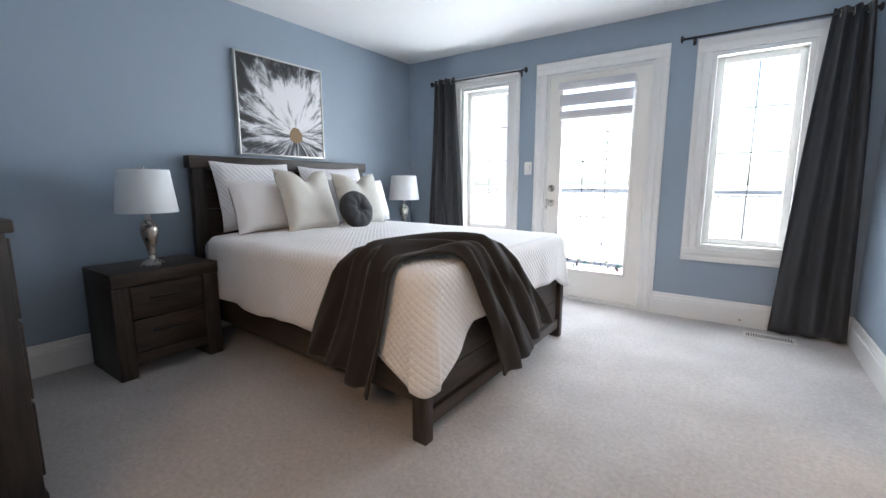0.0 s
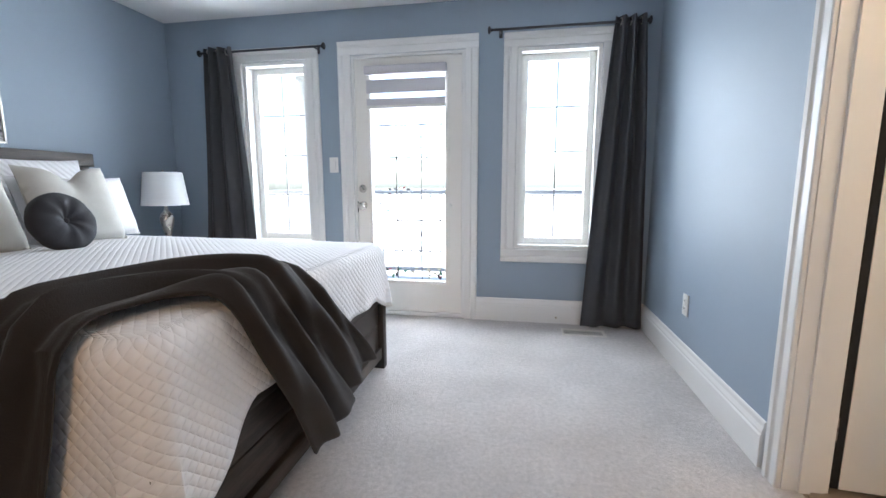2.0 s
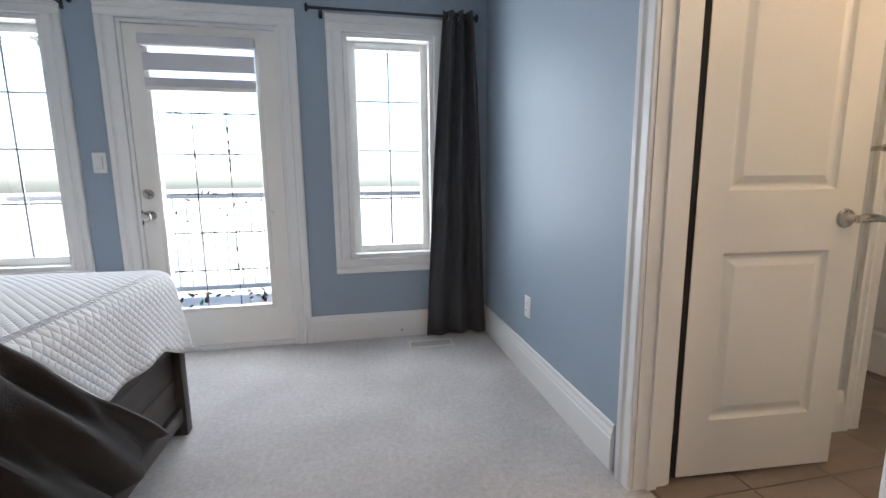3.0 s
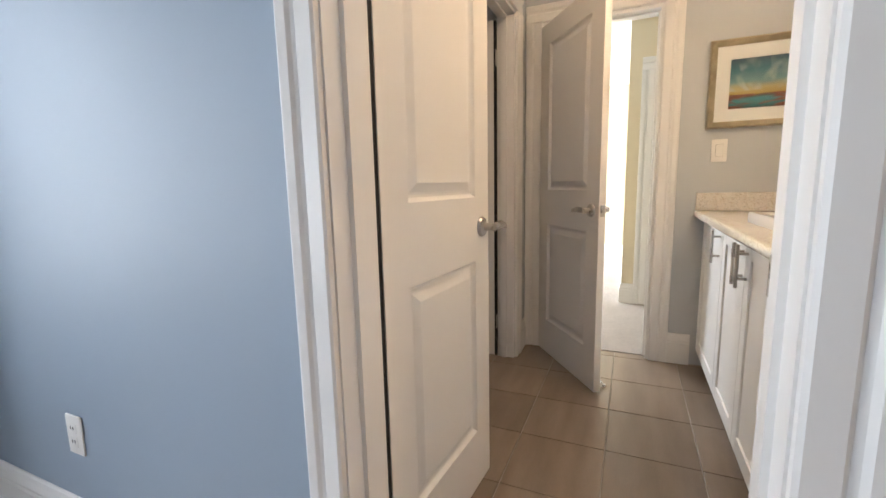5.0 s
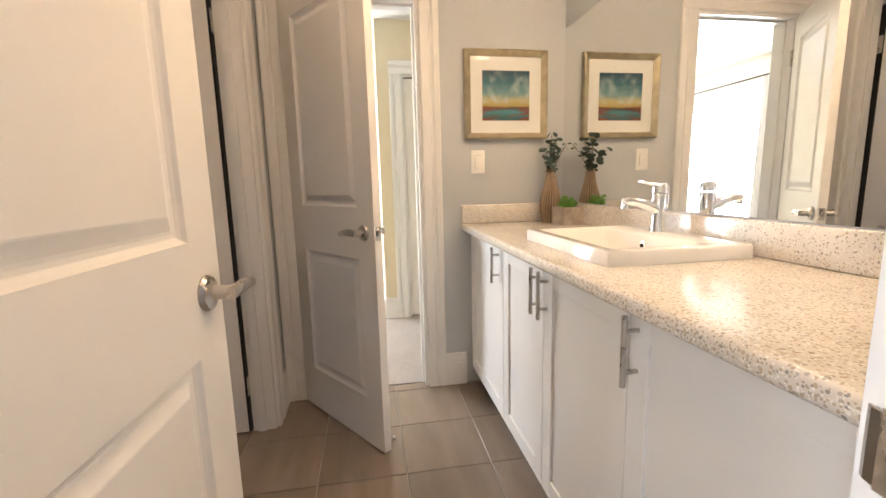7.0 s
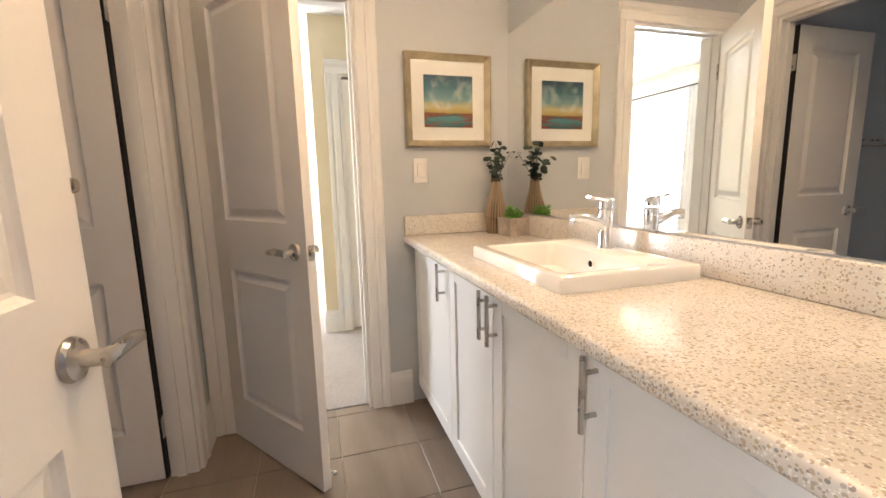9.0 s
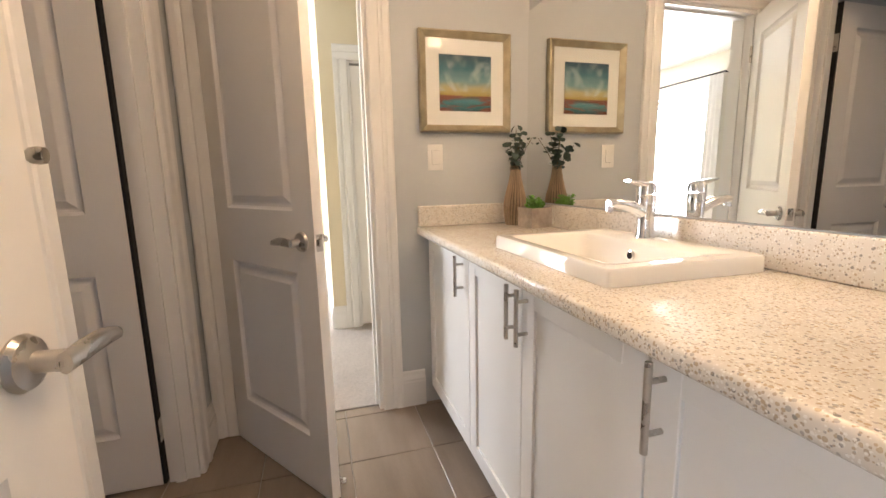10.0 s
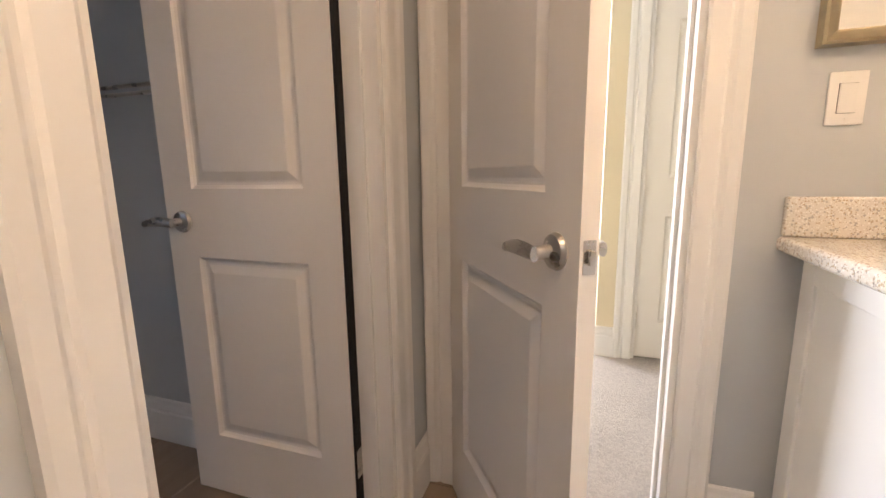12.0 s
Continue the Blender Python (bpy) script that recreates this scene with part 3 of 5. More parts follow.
def window(name, x0, x1, z0, z1, cols, rows, label, bar=0.0045, bar_mat=None):
    """Casement in the outside wall: lining, sash, panes between muntins. Local origin at the opening's lower corner."""
    w, h = x1 - x0, z1 - z0
    e = new(name)
    e.location = (x0, N, z0)
    tagged(e, label, "window", kind="structure")
    bm = bmnew()
    t = 0.028
    box(bm, 0.001, t, 0.001, 0.16, 0.001, h - 0.001)
    box(bm, w - t, w - 0.001, 0.001, 0.16, 0.001, h - 0.001)
    box(bm, t, w - t, 0.001, 0.16, h - t, h - 0.001)
    box(bm, t, w - t, 0.001, 0.16, 0.001, t)
    part("window_frame", bm, M_TRIM, e, smooth=False)
    s = 0.05
    bm = bmnew()
    box(bm, t, t + s, 0.085, 0.13, t, h - t, 0.004)
    box(bm, w - t - s, w - t, 0.085, 0.13, t, h - t, 0.004)
    box(bm, t + s, w - t - s, 0.085, 0.13, h - t - s, h - t, 0.004)
    box(bm, t + s, w - t - s, 0.085, 0.13, t, t + s, 0.004)
    part("sash", bm, M_PLAST, e)
    gx0, gx1, gz0, gz1 = t + s, w - t - s, t + s, h - t - s
    for i in range(cols):
        for j in range(rows):
            a, b = gx0 + (gx1 - gx0) * i / cols, gx0 + (gx1 - gx0) * (i + 1) / cols
            c, d = gz0 + (gz1 - gz0) * j / rows, gz0 + (gz1 - gz0) * (j + 1) / rows
            bm = bmnew(); box(bm, a, b, 0.106, 0.11, c, d)
            g = part("pane", bm, M_GLASS, e, smooth=False)
            g.visible_shadow = False
    for i in range(1, cols):
        a = gx0 + (gx1 - gx0) * i / cols
        bm = bmnew(); box(bm, a - bar, a + bar, 0.103, 0.113, gz0, gz1)
        part("muntin", bm, bar_mat or M_MUNTIN, e, smooth=False)
    for j in range(1, rows):
        c = gz0 + (gz1 - gz0) * j / rows
        bm = bmnew(); box(bm, gx0, gx1, 0.1025, 0.1135, c - bar, c + bar)
        part("muntin", bm, M_MUNTIN, e, smooth=False)
    return e


window("window_1", *W1, ZW0, ZW1, 2, 4, "tall white casement window with thin grid bars")
window("window_2", *W2, ZW0, ZW1, 2, 4, "tall white casement window with thin grid bars")
window("window_3", *W3, 0.55, 2.06, 3, 1, "wide three-light white window, bright with daylight", 0.035, M_PLAST)


def balcony_door():
    """White glazed door with a zebra blind and a leaded film of coloured leaves."""
    w, h = DR[1] - DR[0], ZD
    e = new("door_balcony")
    e.location = (DR[0], N, 0)
    tagged(e, "white glazed balcony door, shut, with a banded blind and leaded glass film", "door", kind="structure")
    bm = bmnew()
    box(bm, 0.001, 0.022, 0.001, 0.18, 0, h - 0.001)
    box(bm, w - 0.022, w - 0.001, 0.001, 0.18, 0, h - 0.001)
    box(bm, 0.022, w - 0.022, 0.001, 0.18, h - 0.022, h - 0.001)
    part("door_frame", bm, M_TRIM, e, smooth=False)
    bm = bmnew(); box(bm, 0.022, w - 0.022, -0.005, 0.16, 0.001, 0.03, 0.004)
    part("threshold", bm, M_TRIM, e, "white threshold")
    x0, x1, z0, z1 = 0.025, w - 0.025, 0.034, h - 0.026
    gx0, gx1, gz0, gz1 = 0.145, w - 0.145, 0.285, h - 0.125
    y0, y1 = 0.012, 0.056
    bm = bmnew()
    box(bm, x0, gx0, y0, y1, z0, z1)
    box(bm, gx1, x1, y0, y1, z0, z1)
    box(bm, gx0, gx1, y0, y1, z0, gz0)
    box(bm, gx0, gx1, y0, y1, gz1, z1)
    leaf = part("leaf", bm, M_DOORW, e, smooth=False)
    bm = bmnew()
    f = 0.022
    box(bm, gx0 - f, gx0 + 0.006, 0.002, y0 - 0.0005, gz0 - f, gz1 + f, 0.004)
    box(bm, gx1 - 0.006, gx1 + f, 0.002, y0 - 0.0005, gz0 - f, gz1 + f, 0.004)
    box(bm, gx0 + 0.006, gx1 - 0.006, 0.002, y0 - 0.0005, gz1 - 0.006, gz1 + f, 0.004)
    box(bm, gx0 + 0.006, gx1 - 0.006, 0.002, y0 - 0.0005, gz0 - f, gz0 + 0.006, 0.004)
    part("glazing_bead", bm, M_DOORW, e)
    cols, rows = 3, 5
    zt = gz1 - 0.40
    rng = random.Random(4)
    xs = [gx0 + (gx1 - gx0) * i / cols for i in range(cols + 1)]
    zs = [gz0 + (zt - gz0) * j / rows for j in range(rows + 1)] + [gz1]
    for i in range(cols):
        for j in range(rows + 1):
            bm = bmnew(); box(bm, xs[i], xs[i + 1], 0.034, 0.038, zs[j], zs[j + 1])
            part("pane", bm, M_GLASS, e, smooth=False).visible_shadow = False
    # lead cames with uneven blobs of solder
    for k, (p, q) in enumerate([((x, gz0), (x, zt + 0.02)) for x in xs[1:-1]] + [((gx0, z), (gx1, z)) for z in zs[1:-1]]):
        n = 46
        pts, rad = [], []
        for i in range(n + 1):
            f = i / n
            pts.append((p[0] + (q[0] - p[0]) * f + rng.uniform(-0.0015, 0.0015), 0.030, p[1] + (q[1] - p[1]) * f + rng.uniform(-0.0015, 0.0015)))
            rad.append(0.003 + (0.006 if rng.random() < 0.25 else 0) * rng.random())
        bm = bmnew(); tube(bm, pts, rad, 6)
        part("lead_came", bm, M_LEAD, e)
    # leaves of coloured film: a band at half height and one along the foot
    for k in range(46):
        low = k % 2 == 0
        x = rng.uniform(gx0 + 0.03, gx1 - 0.03)
        z = rng.uniform(gz0 + 0.012, gz0 + 0.11) if low else rng.uniform(gz0 + 0.56, gz0 + 0.76)
        a, s = rng.uniform(0, math.pi), rng.uniform(0.012, 0.024) * (1 if low else 0.6)
        bm = bmnew()
        ring = []
        for i in range(10):
            t = 2 * math.pi * i / 10
            u, v = s * math.cos(t), s * 0.45 * math.sin(t) * (1 - 0.5 * math.cos(t))
            ring.append((x + u * math.cos(a) - v * math.sin(a), z + u * math.sin(a) + v * math.cos(a)))
        ring_loft(bm, [[(px, 0.0315, pz) for px, pz in ring], [(px, 0.0325, pz) for px, pz in ring]])
        part("film_leaf", bm, (M_RED, M_GREEN, M_AMBER, M_LEAD)[rng.choice((0, 1, 2, 2, 3))], e, smooth=False)
    # hardware
    for name, z, r in (("deadbolt", 1.03, 0.032), ("door_knob", 0.895, 0.034)):
        bm = bmnew()
        lathe(bm, [(0.001, 0), (r, 0), (r, 0.006), (r * 0.85, 0.012), (0.012, 0.014)] + ([(0.013, 0.035), (0.027, 0.043), (0.031, 0.056), (0.024, 0.068), (0.001, 0.071)] if name == "door_knob" else [(0.016, 0.016), (0.014, 0.024), (0.001, 0.025)]), 24)
        for v in bm.verts:
            v.co = Vector((0.068 + v.co.x, y0 - v.co.z, z + v.co.y))
        part(name, bm, M_NICKEL, e, "brushed nickel " + name.replace("_", " "))
    bm = bmnew(); box(bm, 0.018, 0.027, 0.004, 0.02, 0.84, 0.93, 0.002)
    part("strike_plate", bm, M_BLACK, e)
    for z in (0.28, 1.04, 1.78):
        bm = bmnew(); lathe(bm, [(0.006, -0.045), (0.006, 0.045)], 12, (w - 0.024, 0.004, z))
        part("hinge", bm, M_TRIM, e)
    bm = bmnew(); lathe(bm, [(0.001, 0), (0.016, 0), (0.014, 0.008), (0.006, 0.012), (0.009, 0.02), (0.001, 0.022)], 16)
    for v in bm.verts:
        v.co = Vector((w - 0.115 + v.co.x, y0 - v.co.z, 0.90 + v.co.y))
    part("blind_cord_hook", bm, M_PLAST, e)
    return e


balcony_door()


def zebra_blind():
    e = thing("roller_blind", "grey and sheer banded roller blind, part lowered", "blind")
    x0, x1 = DR[0] + 0.118, DR[1] - 0.135
    top, bot = 1.955, 1.52
    bm = bmnew(); box(bm, x0, x1, N - 0.048, N - 0.001, top - 0.065, top, 0.012, 3)
    part("cassette", bm, M_BLIND, e)
    z = top - 0.065
    for hgt, solid_band in ((0.035, False), (0.058, True), (0.042, True), (0.04, False), (0.05, True)):
        if solid_band:
            bm = bmnew(); box(bm, x0 + 0.012, x1 - 0.012, N - 0.020, N - 0.018, z - hgt, z)
            part("band", bm, M_BLIND, e, smooth=False)
        z -= hgt
    bm = bmnew(); box(bm, x0 + 0.012, x1 - 0.012, N - 0.026, N - 0.012, z - 0.024, z, 0.005)
    part("bottom_bar", bm, M_PLAST, e)
    return e


zebra_blind()

# ---- outdoors ----
bm = bmnew(); box(bm, -300, 300, 6.4, 900, -3.3, -3.2)
structure("ground", bm, M_GROUND, "pale dry open ground reaching to the horizon")
bm = bmnew(); box(bm, -4.4, 0.6, N + 0.221, 6.35, -0.2, -0.06)
structure("balcony_floor", bm, M_DECK, "weathered balcony deck")


def porch_column(x, y):
    e = thing("porch_column", "white square porch column with moulded cap", "column", m=pose(x, y, -0.06))
    bm = bmnew(); box(bm, -0.1, 0.1, -0.1, 0.1, 0.14, 2.3, 0.008)
    part("shaft", bm, M_OUTW, e)
    bm = bmnew(); box(bm, -0.135, 0.135, -0.135, 0.135, 0, 0.14, 0.012)
    part("plinth", bm, M_OUTW, e)
    for z, s in ((2.3, 0.12), (2.35, 0.145), (2.4, 0.165), (2.45, 0.18)):
        bm = bmnew(); box(bm, -s, s, -s, s, z, z + 0.055, 0.01)
        part("capital", bm, M_OUTW, e)


porch_column(-3.35, 6.1)
bm = bmnew(); box(bm, -4.6, 0.8, N + 0.221, 6.5, 2.45, 2.6)
structure("porch_roof", bm, M_OUTW, "pale boarded porch soffit over the balcony")
rail = thing("balcony_railing", "grey metal balcony railing with thin pickets", "railing", m=pose(-4.4, 6.22, -0.06))
for z in (0.1, 1.02):
    bm = bmnew(); box(bm, 0, 5.0, -0.02, 0.02, z, z + 0.045, 0.006)
    part("rail", bm, M_RAIL, rail)
bm = bmnew(); box(bm, -0.006, 0.006, -0.006, 0.006, 0.145, 1.02)
first = part("picket", bm, M_OUTW, rail, smooth=False)
first.location = (0.1, 0, 0)
for k in range(1, 42):
    o = new("picket", first.data)
    o.parent, o.location = rail, (0.1 + 0.117 * k, 0, 0)

# ---- doors ----


def lever(parent, x, y, z, out, tip):
    """Lever handle: rose and curved lever on a face; out is the side it stands out of, tip the way it points along x."""
    h = new("door_handle")
    h.parent = parent
    tagged(h, "brushed nickel lever handle")
    bm = bmnew(); lathe(bm, [(0.001, 0), (0.033, 0), (0.034, 0.004), (0.03, 0.011), (0.017, 0.014), (0.013, 0.016), (0.013, 0.045), (0.001, 0.046)], 28)
    for v in bm.verts:
        v.co = Vector((x + v.co.x, y + out * v.co.z, z + v.co.y))
    part("rose", bm, M_NICKEL, h)
    bm = bmnew()
    rings = []
    for i in range(13):
        f = i / 12
        cx = x + tip * (-0.012 + 0.118 * f)
        cz = z + 0.007 * math.sin(f * 3.0) - 0.006 * f
        cy = y + out * (0.05 + 0.004 * math.sin(f * 3.1))
        hh, tt = 0.0135 - 0.005 * f + 0.003 * math.sin(f * 3.1), 0.0085 - 0.0035 * f
        rings.append([(cx, cy + tt * math.cos(2 * math.pi * k / 12), cz + hh * math.sin(2 * math.pi * k / 12)) for k in range(12)])
    ring_loft(bm, rings)
    part("lever", bm, M_NICKEL, h)
    return h


def panel_face(bm, x0, x1, z0, z1, y, out):
    """Raised field inside a recessed ogee; y is the face of the door."""
    def r(inset, depth):
        return [(x0 + inset, y + out * depth, z0 + inset), (x1 - inset, y + out * depth, z0 + inset), (x1 - inset, y + out * depth, z1 - inset), (x0 + inset, y + out * depth, z1 - inset)]
    rings = [r(0, 0), r(0.005, -0.007), r(0.011, -0.0125), r(0.018, -0.0135), r(0.024, -0.0125), r(0.046, -0.003), r(0.049, -0.0022)]
    rows = [[bm.verts.new(p) for p in ring] for ring in rings]
    for a, b in zip(rows, rows[1:]):
        for i in range(4):
            bm.faces.new((a[i], a[(i + 1) % 4], b[(i + 1) % 4], b[i]))
    bm.faces.new(rows[-1])


def panel_door(name, m, w, label, h=2.0, tip=-1, hinge_out=-1, gap_strip=0.0):
    """Two-panel door leaf: hinge edge at x = 0, leaf along +x, thickness along y from 0 to 0.035."""
    e = new(name)
    e.matrix_basis = m
    tagged(e, label, "door", kind="structure")
    t = 0.035
    st, z0 = 0.112, 0.012
    pz = [(0.225, 0.832), (1.042, h - 0.12)]
    bm = bmnew()
    box(bm, 0, st, 0, t, z0, h)
    box(bm, w - st, w, 0, t, z0, h)
    for a, b in ((z0, pz[0][0]), (pz[0][1], pz[1][0]), (pz[1][1], h)):
        box(bm, st, w - st, 0, t, a, b)
    part("slab", bm, M_DOORW, e, smooth=False)
    for a, b in pz:
        bm = bmnew()
        panel_face(bm, st, w - st, a, b, 0, -1)
        panel_face(bm, st, w - st, a, b, t, 1)
        part("panel", bm, M_DOORW, e, smooth=False)
    lever(e, w - 0.066, 0, 0.942, -1, tip)
    lever(e, w - 0.066, t, 0.942, 1, tip)
    bm = bmnew(); box(bm, w, w + 0.0022, 0.006, t - 0.006, 0.914, 0.970)
    part("latch_plate", bm, M_NICKEL, e, smooth=False)
    bm = bmnew(); box(bm, w + 0.0022, w + 0.011, 0.011, t - 0.011, 0.930, 0.954, 0.003)
    part("latch_bolt", bm, M_NICKEL, e)
    # near-black strip: shade of the open hinge gap put into colour
    if gap_strip:
        bm = bmnew(); box(bm, -gap_strip, -0.0004, 0.0025, t - 0.0025, z0, h)
        part("hinge_gap_shade", bm, M_GAP_SHADE, e, "near-black strip painting the shade of the hinge gap", smooth=False)
    for z in (0.23, 1.80):
        hg = new("hinge")
        hg.parent = e
        bm = bmnew(); lathe(bm, [(0.0065, z - 0.045), (0.0065, z + 0.045)], 12, (-0.006, -0.006 if hinge_out < 0 else t + 0.006, 0))
        part("knuckle", bm, M_NICKEL, hg)
        bm = bmnew(); box(bm, -gap_strip - 0.0022, -gap_strip - 0.0002, 0.0, t, z - 0.045, z + 0.045)
        part("hinge_leaf", bm, M_NICKEL, hg, smooth=False)
    return e


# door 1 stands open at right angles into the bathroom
panel_door("door_1", pose(0.186, 2.845, 0, 0, 0, -4.0), 0.628, "white two-panel door standing open into the bathroom", tip=1, hinge_out=1, gap_strip=0.024)
# door 2, ajar into the bathroom
panel_door("door_2", pose(BE - 0.012, D2[1] - 0.024, 0, 0, 0, 215.4) @ pose(0.006, -0.035, 0), 0.674, "white two-panel door, ajar into the bathroom", tip=-1, hinge_out=1)
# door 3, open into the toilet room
panel_door("door_3", pose(1.906, 3.102, 0, 0, 0, 90), 0.624, "white two-panel door standing open into the toilet room", tip=1, hinge_out=-1, gap_strip=0.011)
# door 4, shut closet door
panel_door("door_4", pose(CL + 0.02, D4[1] - 0.021, 0, 0, 0, 270) @ pose(0, 0, 0), D4[1] - D4[0] - 0.042, "white two-panel closet door, shut", h=1.95, tip=-1)

# ---- bed ----
BX0, BX1, BY0, BY1 = -3.82, -1.67, 1.985, 3.592
SKEW = 0.06     # bed parts sheared along y to fit the camera's view
bed = thing("bed", "dark-stained plank queen bed with panelled headboard and footboard", "bed")

def bed_part(name, x0, x1, y0, y1, z0, z1, bev, material):
    bm = bmnew(); box(bm, x0, x1, y0, y1, z0, z1, bev)
    for v in bm.verts:
        v.co.y += SKEW * (BX1 - v.co.x)
    return part(name, bm, material, bed)


for a, b in ((BY0 + 0.015, BY0 + 0.105), (BY1 - 0.09, BY1)):
    bed_part("headboard_post", BX0, BX0 + 0.07, a, b, 0, 1.18, 0.006, M_WOODZ)
bed_part("headboard_cap", BX0 - 0.01, BX0 + 0.09, BY0 - 0.005, BY1 + 0.02, 1.18, 1.265, 0.006, M_WOOD)
zz = 0.42
for hgt in (0.24, 0.24, 0.275):
    bed_part("headboard_plank", BX0 + 0.015, BX0 + 0.045, BY0 + 0.106, BY1 - 0.091, zz, zz + hgt - 0.004, 0.005, M_WOOD)
    zz += hgt
for a, b in ((BY0, BY0 + 0.055), (BY1 - 0.055, BY1)):
    bed_part("footboard_post", BX1 - 0.075, BX1, a, b, 0, 0.435, 0.005, M_WOODZ)
bed_part("footboard_rail", BX1 - 0.055, BX1 - 0.012, BY0 + 0.055, BY1 - 0.055, 0.065, 0.13, 0.005, M_WOOD)
bed_part("footboard_cap", BX1 - 0.058, BX1 - 0.012, BY0 + 0.055, BY1 - 0.055, 0.395, 0.43, 0.005, M_WOOD)
for a, b in ((0.134, 0.262), (0.266, 0.391)):
    bed_part("footboard_plank", BX1 - 0.055, BX1 - 0.03, BY0 + 0.055, BY1 - 0.055, a, b, 0.004, M_WOOD)
for a, b in ((BY0 + 0.015, BY0 + 0.045), (BY1 - 0.045, BY1 - 0.015)):
    bed_part("side_rail", BX0 + 0.07, BX1 - 0.075, a, b, 0.17, 0.37, 0.004, M_WOODX)
bed_part("base", BX0 + 0.1, BX1 - 0.09, BY0 + 0.09, BY1 - 0.09, 0.19, 0.35, 0.02, M_BLACK)
MZ = 0.70
bm = bmnew(); box(bm, BX0 + 0.08, BX1 - 0.07, BY0 + 0.03, BY1 - 0.03, 0.385, MZ, 0.07, 4)
for v in bm.verts:
    v.co.y += SKEW * (BX1 - v.co.x)
mattress = solid("mattress", bm, M_SHEET, "deep mattress under a pale grey sheet", "mattress")


def coverlet():
    """Coverlet over the mattress: a crowned top, rolled edges and hanging sides with uneven hems."""
    x0, x1, y0, y1 = BX0 + 0.30, BX1 + 0.008, BY0 - 0.012, BY1 + 0.012
    rad, top = 0.10, MZ + 0.028
    path = []     # perimeter from the head of the near side, round the foot, to the head of the far side

    def arc(cx, cy, a0, a1, n):
        for i in range(n + 1):
            a = a0 + (a1 - a0) * i / n
            path.append((Vector((cx + rad * math.cos(a), cy + rad * math.sin(a), 0)), Vector((math.cos(a), math.sin(a), 0))))
    for i in range(64):
        path.append((Vector((x0 + (x1 - rad - x0) * i / 64, y0, 0)), Vector((0, -1, 0))))
    arc(x1 - rad, y0 + rad, -math.pi / 2, 0, 10)
    for i in range(1, 56):
        path.append((Vector((x1, y0 + rad + (y1 - y0 - 2 * rad) * i / 56, 0)), Vector((1, 0, 0))))
    arc(x1 - rad, y1 - rad, 0, math.pi / 2, 10)
    for i in range(1, 65):
        path.append((Vector((x1 - rad - (x1 - rad - x0) * i / 64, y1, 0)), Vector((0, 1, 0))))

    def hem(p, n):
        base = 0.345 + 0.012 * math.sin(p.x * 9 + p.y * 3)
        if n.x > 0.2 or p.x > x1 - 0.32:
            dn, df = (p - Vector((x1, y0, 0))).length, (p - Vector((x1, y1, 0))).length
            tip = 0.19 + 0.78 * dn if n.x > 0.2 else 0.19 + 0.75 * dn
            tip2 = 0.35 + 0.45 * df
            return min(0.462 if n.x > 0.6 else base, tip, tip2)
        return base
    bm = bmnew()
    uvl = bm.loops.layers.uv.new("cloth")
    cy = (y0 + y1) / 2
    rows, uvs, edge_pts = [], [], []
    K, D = 14, 16
    run, last = 0.0, path[0][0]
    for p, n in path:
        run += (p - last).length
        last = p
        row, uv = [], []
        core = Vector((min(p.x, x1 - 0.62), cy, 0))
        core.x = max(core.x, x0)
        if abs(n.y) > 0.99:
            core.x = x0 + (x1 - 0.62 - x0) * (p.x - x0) / (x1 - rad - x0)
        for k in range(K + 1):
            f = k / K
            q = core.lerp(p - n * 0.055, f)
            z = top + 0.022 * (1 - f * f) + 0.004 * noise.noise(Vector((q.x * 5, q.y * 5, 1)))
            row.append(Vector((q.x, q.y, z)))
            uv.append((q.x, q.y))
        hz = hem(p, n)
        for k in range(1, D + 1):
            f = k / D
            if f <= 0.25:
                a = f / 0.25 * math.pi / 2
                q = p - n * 0.055 + n * 0.055 * math.sin(a)
                z = top - 0.055 * (1 - math.cos(a))
            else:
                g = (f - 0.25) / 0.75
                z = (top - 0.055) + (hz - top + 0.055) * g
                wav = 0.012 * g * (math.sin((p.x + p.y) * 17) + 0.6 * math.sin((p.x - p.y) * 31 + 1))
                flare = 0.018 * g + (0.022 * g if abs(n.x) > 0.2 and abs(n.y) > 0.2 else 0)
                q = p + n * (flare + wav * 0.6)
            row.append(Vector((q.x, q.y, z)))
            drop = top - z
            uv.append((x0 + run, y0 - drop))
        rows.append([bm.verts.new(v) for v in row])
        edge_pts.append(Vector((row[-1].x, row[-1].y + SKEW * (x1 - row[-1].x), row[-1].z)))
        uvs.append(uv)
    for i in range(len(rows) - 1):
        for k in range(len(rows[0]) - 1):
            vs = (rows[i][k], rows[i + 1][k], rows[i + 1][k + 1], rows[i][k + 1])
            if len({v.co.to_tuple(5) for v in vs}) < 3:
                continue
            f = bm.faces.new(vs)
            for lp, c in zip(f.loops, (uvs[i][k], uvs[i + 1][k], uvs[i + 1][k + 1], uvs[i][k + 1])):
                lp[uvl].uv = c
    bmesh.ops.remove_doubles(bm, verts=bm.verts, dist=1e-4)
    for v in bm.verts:
        v.co.y += SKEW * (x1 - v.co.x)
    ob = solid("coverlet", bm, M_QUILT, "white diamond-quilted coverlet hanging over a dark bed", "bedspread")
    md = ob.modifiers.new("thick", "SOLIDIFY")
    md.thickness, md.offset = 0.008, 1.0
    bm = bmnew()
    tube(bm, edge_pts, 0.006, 8)
    part("hem", bm, M_PILLOW, ob, "stitched white hem")
    return ob


coverlet()


